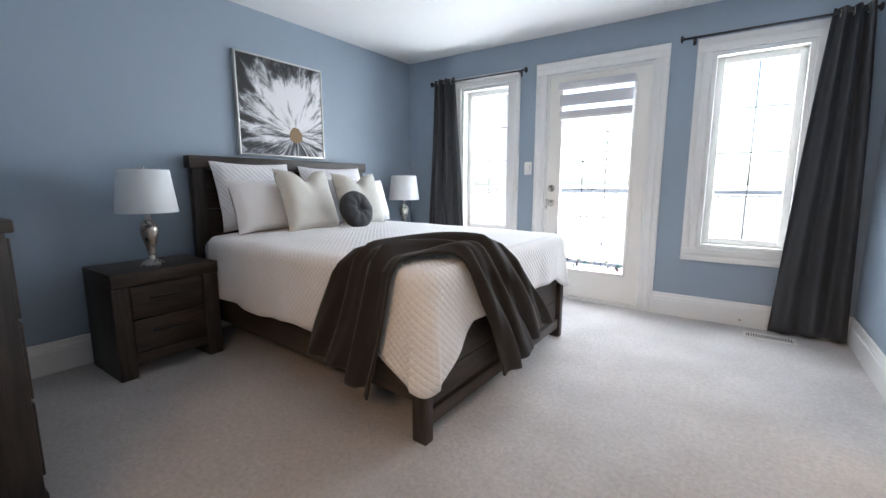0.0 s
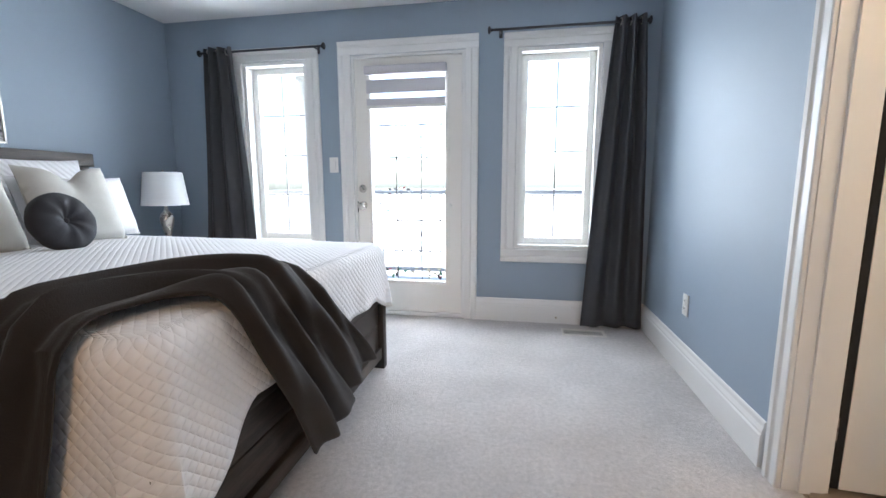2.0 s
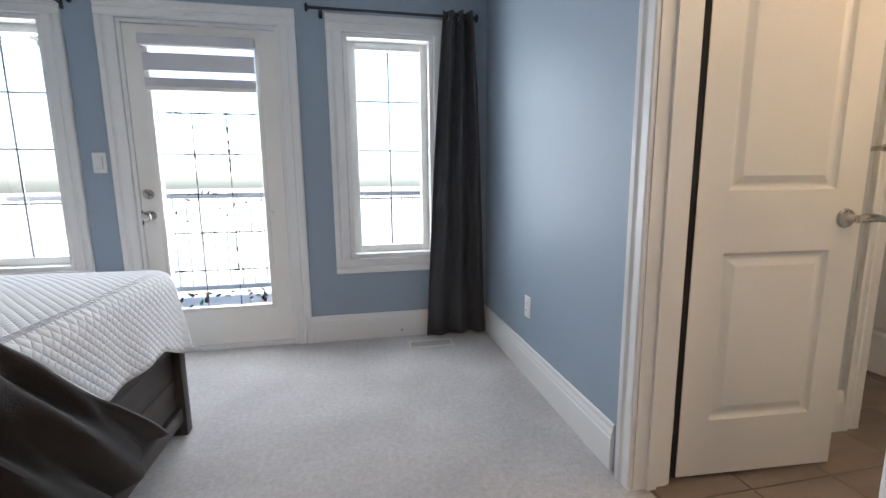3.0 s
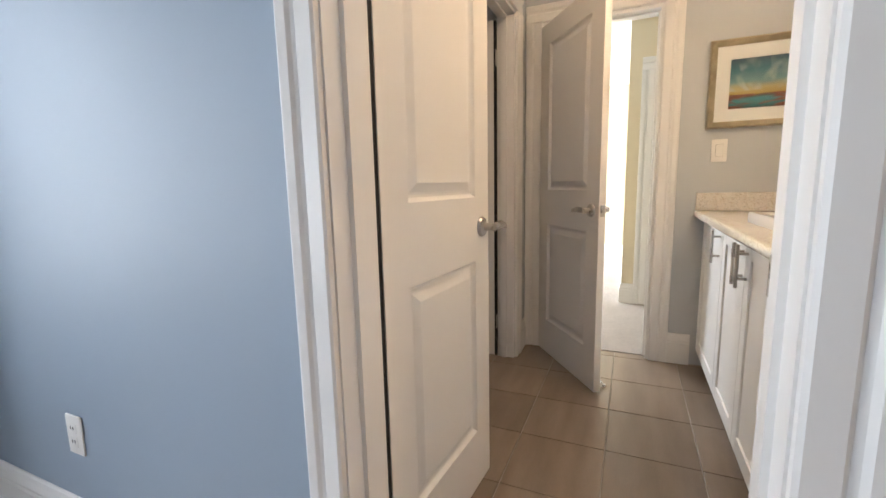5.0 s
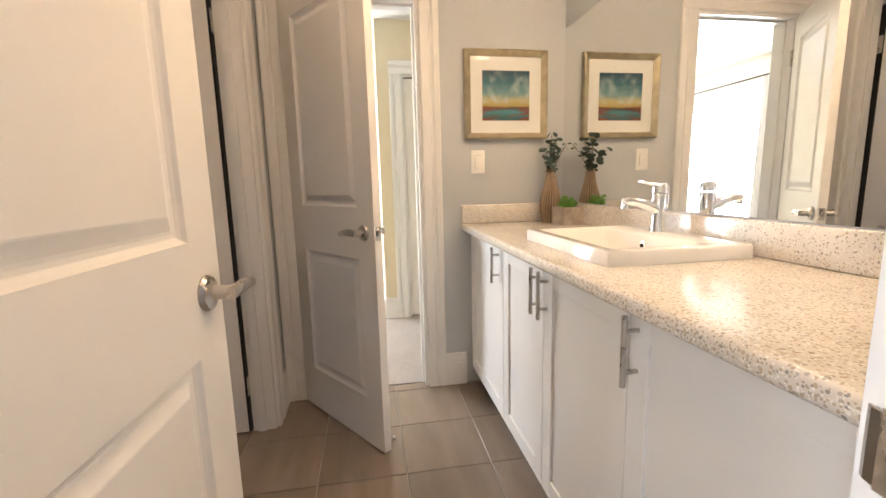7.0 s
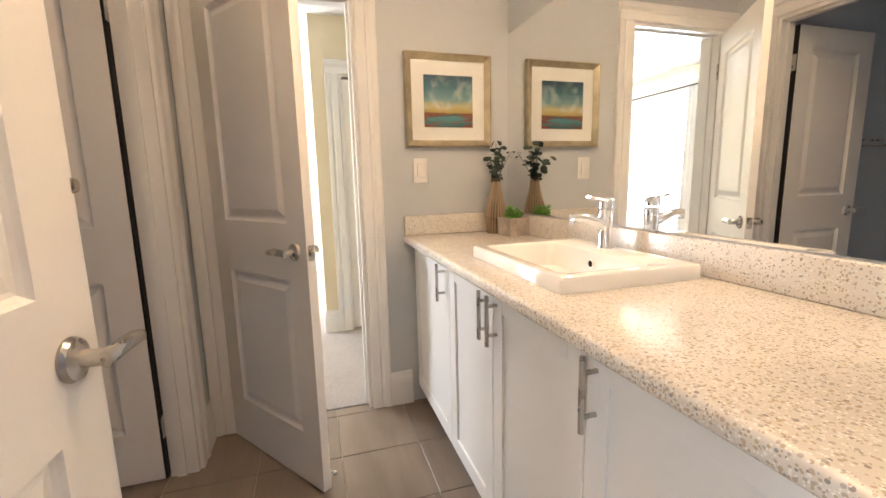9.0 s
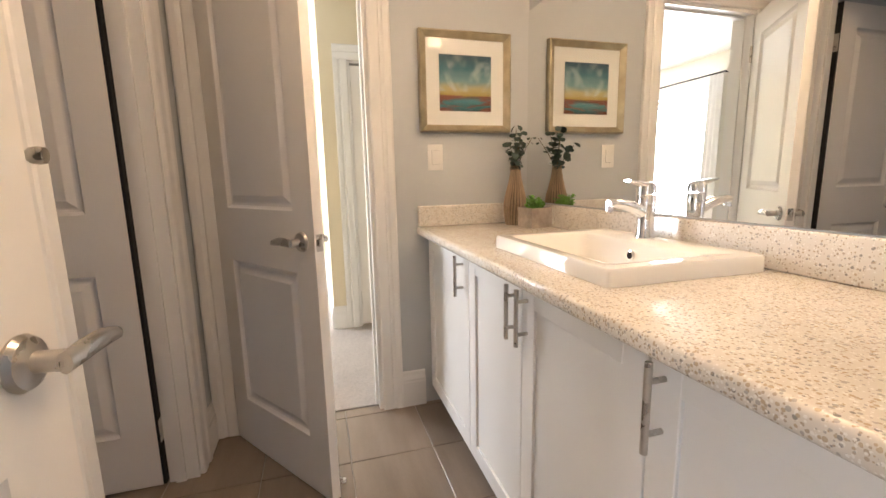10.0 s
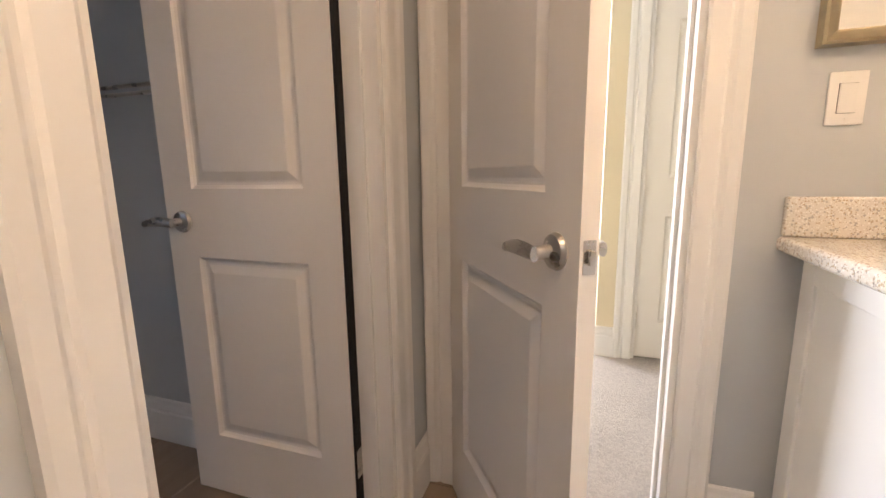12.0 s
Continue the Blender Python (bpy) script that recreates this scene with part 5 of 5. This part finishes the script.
SX0, SX1, SY0, SY1 = 0.888, 1.466, 1.482, 1.912
ct = thing("countertop", "speckled cream quartz vanity top with upstand", "countertop")
bm = bmnew()
ya, yb = BS + 0.001, VF + 0.066
hx0, hx1, hy0, hy1 = SX0 + 0.03, SX1 - 0.03, SY0 + 0.03, SY1 - 0.03
for a in ((T + 0.001, hx0, ya, hy1), (hx1, BE - 0.001, ya, hy1), (hx0, hx1, ya, hy0), (T + 0.001, BE - 0.001, hy1, yb)):
    box(bm, a[0], a[1], a[2], a[3], CZ - 0.038, CZ)
bmesh.ops.remove_doubles(bm, verts=bm.verts, dist=1e-5)
es = [e for e in bm.edges if all(abs(v.co.y - yb) < 1e-4 for v in e.verts) and (all(abs(v.co.z - CZ) < 1e-4 for v in e.verts) or all(abs(v.co.z - CZ + 0.038) < 1e-4 for v in e.verts))]
bmesh.ops.bevel(bm, geom=es, offset=0.012, segments=4, affect="EDGES", profile=0.5)
part("top", bm, M_QUARTZ, ct)
bm = bmnew(); box(bm, T + 0.002, BE - 0.002, BS + 0.001, BS + 0.021, CZ + 0.0005, CZ + 0.10, 0.005, 3)
part("upstand", bm, M_QUARTZ, ct)
bm = bmnew(); box(bm, BE - 0.021, BE - 0.001, BS + 0.0215, yb - 0.004, CZ + 0.0005, CZ + 0.10, 0.006, 3)
part("side_upstand", bm, M_QUARTZ, ct)

# basin
sk = thing("sink", "white rectangular drop-in ceramic basin", "sink", m=pose((SX0 + SX1) / 2, (SY0 + SY1) / 2, CZ))


def rrect(cx, cy, hw, hh, r, z, n=6):
    pts = []
    for sx, sy, a0 in ((1, 1, 0), (-1, 1, 90), (-1, -1, 180), (1, -1, 270)):
        for i in range(n + 1):
            a = radians(a0 + 90 * i / n)
            pts.append((cx + sx * (hw - r) + r * math.cos(a), cy + sy * (hh - r) + r * math.sin(a), z))
    return pts


hw, hh = (SX1 - SX0) / 2, (SY1 - SY0) / 2
bm = bmnew()
rings = [rrect(0, 0, hw, hh, 0.012, 0.0005), rrect(0, 0, hw, hh, 0.012, 0.034), rrect(0, 0, hw - 0.004, hh - 0.004, 0.012, 0.040), rrect(0, 0.0, hw - 0.03, hh - 0.03, 0.02, 0.041)]
iw, ih, iy = hw - 0.045, hh - 0.075, 0.045
rings += [rrect(0, iy, iw, ih, 0.03, 0.040), rrect(0, iy, iw - 0.006, ih - 0.006, 0.03, 0.034), rrect(0, iy, iw - 0.03, ih - 0.02, 0.04, -0.04), rrect(0, iy, iw - 0.07, ih - 0.05, 0.05, -0.085),
          rrect(0, iy, iw * 0.4, ih * 0.4, 0.03, -0.098), rrect(0, iy, 0.022, 0.022, 0.018, -0.10)]
ring_loft(bm, rings, caps=False)
part("basin", bm, M_CERAM, sk)
bm = bmnew(); lathe(bm, [(0.001, -0.101), (0.03, -0.0995), (0.03, -0.096), (0.022, -0.095), (0.001, -0.098)], 24, (0, iy, 0))
part("drain", bm, M_CHROME, sk, "chrome drain")
bm = bmnew(); lathe(bm, [(0.0155, 0), (0.0155, 0.004), (0.0105, 0.005), (0.0105, 0.001)], 24)
for v in bm.verts:
    v.co = Vector((v.co.x, iy - ih + 0.013 + v.co.z, 0.000 + v.co.y))
part("overflow_ring", bm, M_CHROME, sk, "chrome overflow ring")
# near-black disc paints the shaded depth of the overflow
bm = bmnew(); lathe(bm, [(0.001, 0), (0.0105, 0), (0.0105, 0.003), (0.001, 0.0031)], 18)
for v in bm.verts:
    v.co = Vector((v.co.x, iy - ih + 0.0125 + v.co.z, 0.000 + v.co.y))
part("overflow_hole", bm, M_GAP_SHADE, sk)

# faucet
fc = thing("faucet", "chrome single-lever basin faucet", "faucet", m=pose(1.22, SY0 + 0.05, CZ + 0.041))
bm = bmnew(); lathe(bm, [(0.001, 0), (0.028, 0), (0.027, 0.006), (0.024, 0.012), (0.0235, 0.06), (0.026, 0.10), (0.0265, 0.125), (0.024, 0.128), (0.001, 0.129)], 32)
part("body", bm, M_CHROME, fc)
bm = bmnew(); tube(bm, [(0, 0.008, 0.075), (0, 0.045, 0.092), (0, 0.085, 0.103), (0, 0.115, 0.107), (0, 0.132, 0.104)], [0.02, 0.0175, 0.0145, 0.0135, 0.0135], 20)
part("spout", bm, M_CHROME, fc)
bm = bmnew(); lathe(bm, [(0.001, 0.082), (0.0115, 0.082), (0.0115, 0.10), (0.001, 0.101)], 20, (0, 0.128, 0))
part("aerator", bm, M_CHROME, fc)
bm = bmnew(); lathe(bm, [(0.0265, 0.131), (0.0265, 0.148), (0.022, 0.16), (0.01, 0.165), (0.001, 0.166)], 32)
rings = []
for i in range(12):
    f = i / 11
    y, z, ww, tt = 0.072 * f, 0.154 + 0.016 * f, 0.021 - 0.006 * f, 0.010 - 0.006 * f
    rings.append([(ww * math.cos(a * math.pi / 6), y, z + tt * math.sin(a * math.pi / 6)) for a in range(12)])
ring_loft(bm, rings)
part("lever", bm, M_CHROME, fc)

# mirror
bm = bmnew(); box(bm, T + 0.03, BE - 0.004, BS + 0.001, BS + 0.006, CZ + 0.104, 1.915, 0.001, 1)
solid("wall_mirror", bm, M_MIRROR, "large frameless mirror above the vanity", "mirror", smooth=False)

# vanity light above the mirror
vl = thing("vanity_light", "nickel bar light with frosted bell shades, lit", "wall light", m=pose(1.05, BS, 2.17))
bm = bmnew(); box(bm, -0.30, 0.30, 0.001, 0.028, -0.03, 0.03, 0.006)
part("backplate", bm, M_NICKEL, vl)
M_BULB = glow("frosted_shade_lit", (1.0, 0.70, 0.42), BULB)
for x in (-0.22, 0.0, 0.22):
    bm = bmnew(); tube(bm, [(x, 0.028, 0), (x, 0.075, 0.005), (x, 0.105, 0.02), (x, 0.11, 0.045)], 0.007, 10)
    part("arm", bm, M_NICKEL, vl)
    bm = bmnew(); lathe(bm, [(0.001, 0.055), (0.025, 0.055), (0.032, 0.04), (0.040, 0.0), (0.058, -0.045), (0.054, -0.045), (0.036, 0.0), (0.028, 0.035), (0.001, 0.045)], 28, (x, 0.11, 0.0))
    part("shade", bm, M_BULB, vl, "frosted glass bell shade, glowing warm")

cl = thing("ceiling_light", "flush frosted dome ceiling light, lit", "ceiling light", m=pose(0.84, 2.42, H))
bm = bmnew(); lathe(bm, [(0.001, 0), (0.165, 0), (0.165, -0.022), (0.15, -0.028), (0.001, -0.028)], 40)
part("rim", bm, M_NICKEL, cl)
bm = bmnew(); lathe(bm, [(0.148, -0.029), (0.14, -0.055), (0.11, -0.08), (0.06, -0.096), (0.001, -0.1)], 40)
part("dome", bm, glow("frosted_dome_lit", (1.0, 0.69, 0.41), 5.2), cl, "frosted glass dome, glowing warm")

# ---- picture ----
pc = thing("framed_picture", "seascape print with white mat in a champagne frame", "picture", m=pose(BE, 1.767, 1.576))
W, Hh = 0.225, 0.225
bm = bmnew()
PROF = [(0, 0), (0.030, 0.002), (0.034, 0.008), (0.026, 0.020), (0.018, 0.026), (0.016, 0.034), (0, 0.034)]
for s in (-1, 1):
    ring_loft(bm, [[Vector((-d - 0.001, s * (W - r), e * (Hh - r))) for d, r in PROF] for e in (-1, 1)])
    ring_loft(bm, [[Vector((-d - 0.0012, e * (W - r), s * (Hh - r))) for d, r in PROF] for e in (-1, 1)])
part("frame", bm, M_GOLD, pc, "champagne metallic frame")
bm = bmnew(); box(bm, -0.012, -0.002, -W + 0.03, W - 0.03, -Hh + 0.03, Hh - 0.03)
part("mat_board", bm, M_MATTE, pc, "wide white mat", smooth=False)
bm = bmnew(); box(bm, -0.0145, -0.0125, -0.128, 0.128, -0.128, 0.122)
part("print", bm, M_SEA, pc, smooth=False)
bm = bmnew(); box(bm, -0.0175, -0.0165, -W + 0.031, W - 0.031, -Hh + 0.031, Hh - 0.031)
part("glass", bm, M_PICGLASS, pc, smooth=False).visible_shadow = False

# ---- vase and herbs ----
vs = thing("vase", "slatted tan wooden bottle vase", "vase", m=pose(2.06, 1.552, CZ))
prof = [(0.001, 0), (0.040, 0), (0.044, 0.01), (0.050, 0.06), (0.052, 0.09), (0.047, 0.13), (0.036, 0.175), (0.026, 0.22), (0.021, 0.26), (0.022, 0.28), (0.018, 0.28), (0.017, 0.24), (0.001, 0.23)]
bm = bmnew(); lathe(bm, [(max(r - 0.004, 0.001), z) for r, z in prof], 40)
part("core", bm, mat("vase_core", (0.16, 0.11, 0.07), 0.7, vary=0.15), vs)
for k in range(22):
    a = 2 * math.pi * k / 22
    bm = bmnew()
    tube(bm, [((r + 0.0005) * math.cos(a + 0.9 * z), (r + 0.0005) * math.sin(a + 0.9 * z), z) for r, z in prof[1:10]], [0.0042, 0.0046, 0.005, 0.005, 0.0046, 0.0038, 0.003, 0.0024, 0.0024], 6)
    part("rib", bm, M_VASE, vs)

eu = thing("eucalyptus", "sprigs of dark green eucalyptus in a vase", "plant", m=pose(2.06, 1.552, CZ + 0.24))
rng = random.Random(11)


def leaf_disc(bm, c, nrm, size, cup=0.15, ratio=0.85):
    q = nrm.to_track_quat("Z", "Y")
    ring = []
    for i in range(8):
        t = 2 * math.pi * i / 8
        ring.append(c + q @ Vector((size * math.cos(t), size * ratio * math.sin(t), size * cup * (math.cos(2 * t)))))
    mid = bm.verts.new(c + q @ Vector((0, 0, -size * 0.12)))
    vv = [bm.verts.new(p) for p in ring]
    for i in range(8):
        bm.faces.new((mid, vv[i], vv[(i + 1) % 8]))


for k, (dx, dy, hgt) in enumerate(((-0.015, 0.005, 0.21), (-0.055, 0.055, 0.13), (0.01, -0.035, 0.19), (-0.03, -0.005, 0.16), (0.02, -0.095, 0.17))):
    bm = bmnew()
    pts = [Vector((dx * f ** 1.3, dy * f ** 1.3, hgt * f)) for f in [i / 8 for i in range(9)]]
    tube(bm, pts, 0.0016, 6)
    part("stem", bm, M_STEM, eu)
    for i in range(2, 9):
        for s in (-1, 1):
            a = rng.uniform(0, 6.28)
            off = Vector((math.cos(a) * s, math.sin(a) * s, rng.uniform(-0.2, 0.3))) * 0.017
            if k == 4 and i < 5:
                continue
            bm = bmnew()
            leaf_disc(bm, pts[i] + off, (off.normalized() * 0.5 + Vector((rng.uniform(-.6, .2), rng.uniform(-.5, .5), rng.uniform(0.2, 1)))).normalized(), rng.uniform(0.014, 0.022) * (0.55 if k == 4 else 1))
            part("leaf", bm, M_LEAF, eu)

pt = thing("planter", "square limed wooden planter box", "planter", m=pose(1.93, 1.516, CZ, 0, 0, 8))
bm = bmnew()
s, h = 0.055, 0.088
for a in ((-s, s, -s, -s + 0.008), (-s, s, s - 0.008, s), (-s, -s + 0.008, -s + 0.008, s - 0.008), (s - 0.008, s, -s + 0.008, s - 0.008)):
    box(bm, a[0], a[1], a[2], a[3], 0.0, h)
part("box", bm, M_POT, pt, smooth=False)
bm = bmnew(); box(bm, -s + 0.008, s - 0.008, -s + 0.008, s - 0.008, 0.002, h - 0.012)
part("soil", bm, M_SOIL, pt, smooth=False)
hp = thing("potted_herb", "bright green leafy artificial herb in a planter", "plant", m=pose(1.93, 1.516, CZ + 0.068))
for k in range(26):
    a, r = rng.uniform(0, 6.28), rng.uniform(0, 0.03)
    tipv = Vector((math.cos(a) * (r + 0.022), math.sin(a) * (r + 0.022), rng.uniform(0.035, 0.085)))
    bm = bmnew(); base = Vector((math.cos(a) * r * 0.7, math.sin(a) * r * 0.7, 0))
    tube(bm, [base, base.lerp(tipv, 0.5) + Vector((0, 0, 0.01)), tipv], 0.0012, 5)
    part("stem", bm, M_HERB, hp)
    bm = bmnew()
    for i in range(9):
        c = base.lerp(tipv, 0.45 + 0.06 * i) + Vector((rng.uniform(-1, 1), rng.uniform(-1, 1), rng.uniform(-0.6, 0.8))) * 0.010
        leaf_disc(bm, c, Vector((rng.uniform(-1, 1), rng.uniform(-1, 1), rng.uniform(0.1, 1))).normalized(), rng.uniform(0.006, 0.011), 0.25, 0.6)
    part("sprig", bm, M_HERB, hp)

# ---- robe hook and towel bars ----
hk = thing("robe_hook", "brushed nickel robe hook on the wall", "hook", m=pose(1.035, BN, 1.19, 90))
bm = bmnew(); lathe(bm, [(0.001, 0), (0.026, 0), (0.026, 0.006), (0.02, 0.01), (0.009, 0.013), (0.009, 0.07), (0.013, 0.074), (0.015, 0.085), (0.013, 0.094), (0.001, 0.096)], 24)
part("peg", bm, M_NICKEL, hk)
tb = thing("towel_bar", "double brushed nickel towel bar on the toilet room wall", "towel bar", m=pose(TE, 0, 0))
for dx, z in ((0.065, 1.385), (0.12, 1.345)):
    bm = bmnew(); tube(bm, [(-dx, 3.72, z), (-dx, 4.72, z)], 0.007, 12)
    part("bar", bm, M_NICKEL, tb)
for y in (3.75, 4.69):
    bm = bmnew(); tube(bm, [(-0.001, y, 1.375), (-0.065, y, 1.385), (-0.125, y, 1.345)], 0.008, 10)
    part("bracket", bm, M_NICKEL, tb)

# door stop at the foot of the second door
st = thing("door_stop", "small chrome kick-down door stop at a door's foot", "door stop", m=pose(BE - 0.012, D2[1] - 0.024, 0, 0, 0, 215.5))
bm = bmnew(); tube(bm, [(0.61, 0.003, 0.05), (0.61, 0.03, 0.04), (0.615, 0.055, 0.018), (0.615, 0.062, 0.006)], 0.005, 10)
part("arm", bm, M_CHROME, st)
bm = bmnew(); lathe(bm, [(0.001, 0), (0.009, 0), (0.009, 0.012), (0.001, 0.013)], 14, (0.615, 0.064, 0.0))
part("rubber_foot", bm, M_PLAST, st)

# ---- second bedroom ----
ch = thing("chair", "black high-backed chair by the bright window", "chair", m=pose(4.38, 4.0, 0.004, 0, 0, 205))
bm = bmnew(); box(bm, -0.21, 0.21, -0.2, 0.2, 0.43, 0.47, 0.012, 3)
part("seat", bm, M_BLACK, ch)
for x, y in ((-0.18, -0.17), (0.18, -0.17), (-0.18, 0.17), (0.18, 0.17)):
    bm = bmnew(); tube(bm, [(x * 1.05, y * 1.08, 0), (x, y, 0.43)], [0.012, 0.018], 10)
    part("leg", bm, M_BLACK, ch)
for x in (-0.17, 0.17):
    bm = bmnew(); tube(bm, [(x, 0.18, 0.46), (x * 0.98, 0.22, 0.8), (x * 0.95, 0.26, 1.06)], 0.014, 10)
    part("back_post", bm, M_BLACK, ch)
bm = bmnew()
ring_loft(bm, [[(x, 0.225 + 0.03 * (1 - (x / 0.16) ** 2) + d, z) for d, z in ((0, 0.82), (0.02, 0.82), (0.045, 1.08 + 0.02 * math.cos(x * 18)), (0.025, 1.08 + 0.02 * math.cos(x * 18)))] for x in [-0.16 + 0.32 * i / 12 for i in range(13)]])
part("backrest", bm, M_BLACK, ch)
wc = thing("curtain", "white sheer curtain drawn back beside the wide window", "curtain", "curtains")
bm = bmnew()
rows = []
for j in range(21):
    z = 2.15 - 2.1 * j / 20
    rows.append([bm.verts.new((3.80 + 0.14 * i / 40 * (1 + 0.4 * j / 20), N - 0.07 + 0.025 * math.sin(i / 40 * 6 * math.pi), z)) for i in range(41)])
for r0, r1 in zip(rows, rows[1:]):
    for i in range(40):
        bm.faces.new((r0[i], r0[i + 1], r1[i + 1], r1[i]))
o = part("panel", bm, M_PILLOW, wc)
md = o.modifiers.new("thick", "SOLIDIFY"); md.thickness = 0.004
cr = thing("curtain_rod", "dark metal curtain rod over the wide window", "curtain rod", m=pose(0, N - 0.07, 2.16))
bm = bmnew(); tube(bm, [(3.76, 0, 0), (5.8, 0, 0)], 0.009, 10)
for x in (3.79, 5.75):
    tube(bm, [(x, 0, 0), (x, 0.069, 0)], 0.006, 8)
part("rod", bm, M_ROD, cr)

# ---- floor tiles ----
ft = new("floor_bathroom")
tagged(ft, "square brown-grey stone tiles with pale grout", "floor", kind="structure")
bm = bmnew(); box(bm, 0.061, BE + 0.049, BS - 0.1, 5.05, -0.12, -0.006)
part("grout", bm, M_GROUT, ft, smooth=False)
P, G = 0.344, 0.004
TX, TY = 1.793 - 5 * P, 2.061 - 2 * P
bm = bmnew(); box(bm, G / 2, P - G / 2, G / 2, P - G / 2, -0.0062, 0.0, 0.0012, 1)
tile = part("tile", bm, M_TILE, ft, smooth=False)
tile.location = (TX, TY, 0)
for i in range(6):
    for j in range(11):
        if (i, j) != (0, 0):
            o = new("tile", tile.data)
            o.parent, o.location = ft, (TX + i * P, TY + j * P, 0)
# cut tiles along both doorways
for x0, x1 in ((0.064, TX), (TX + 6 * P, BE + 0.045)):
    bm = bmnew(); box(bm, x0 + G / 2, x1 - G / 2, G / 2, P - G / 2, -0.0062, 0.0, 0.0012, 1)
    cut = part("tile", bm, M_TILE, ft, smooth=False)
    cut.location = (0, TY, 0)
    for j in range(1, 11):
        o = new("tile", cut.data)
        o.parent, o.location = ft, (0, TY + j * P, 0)
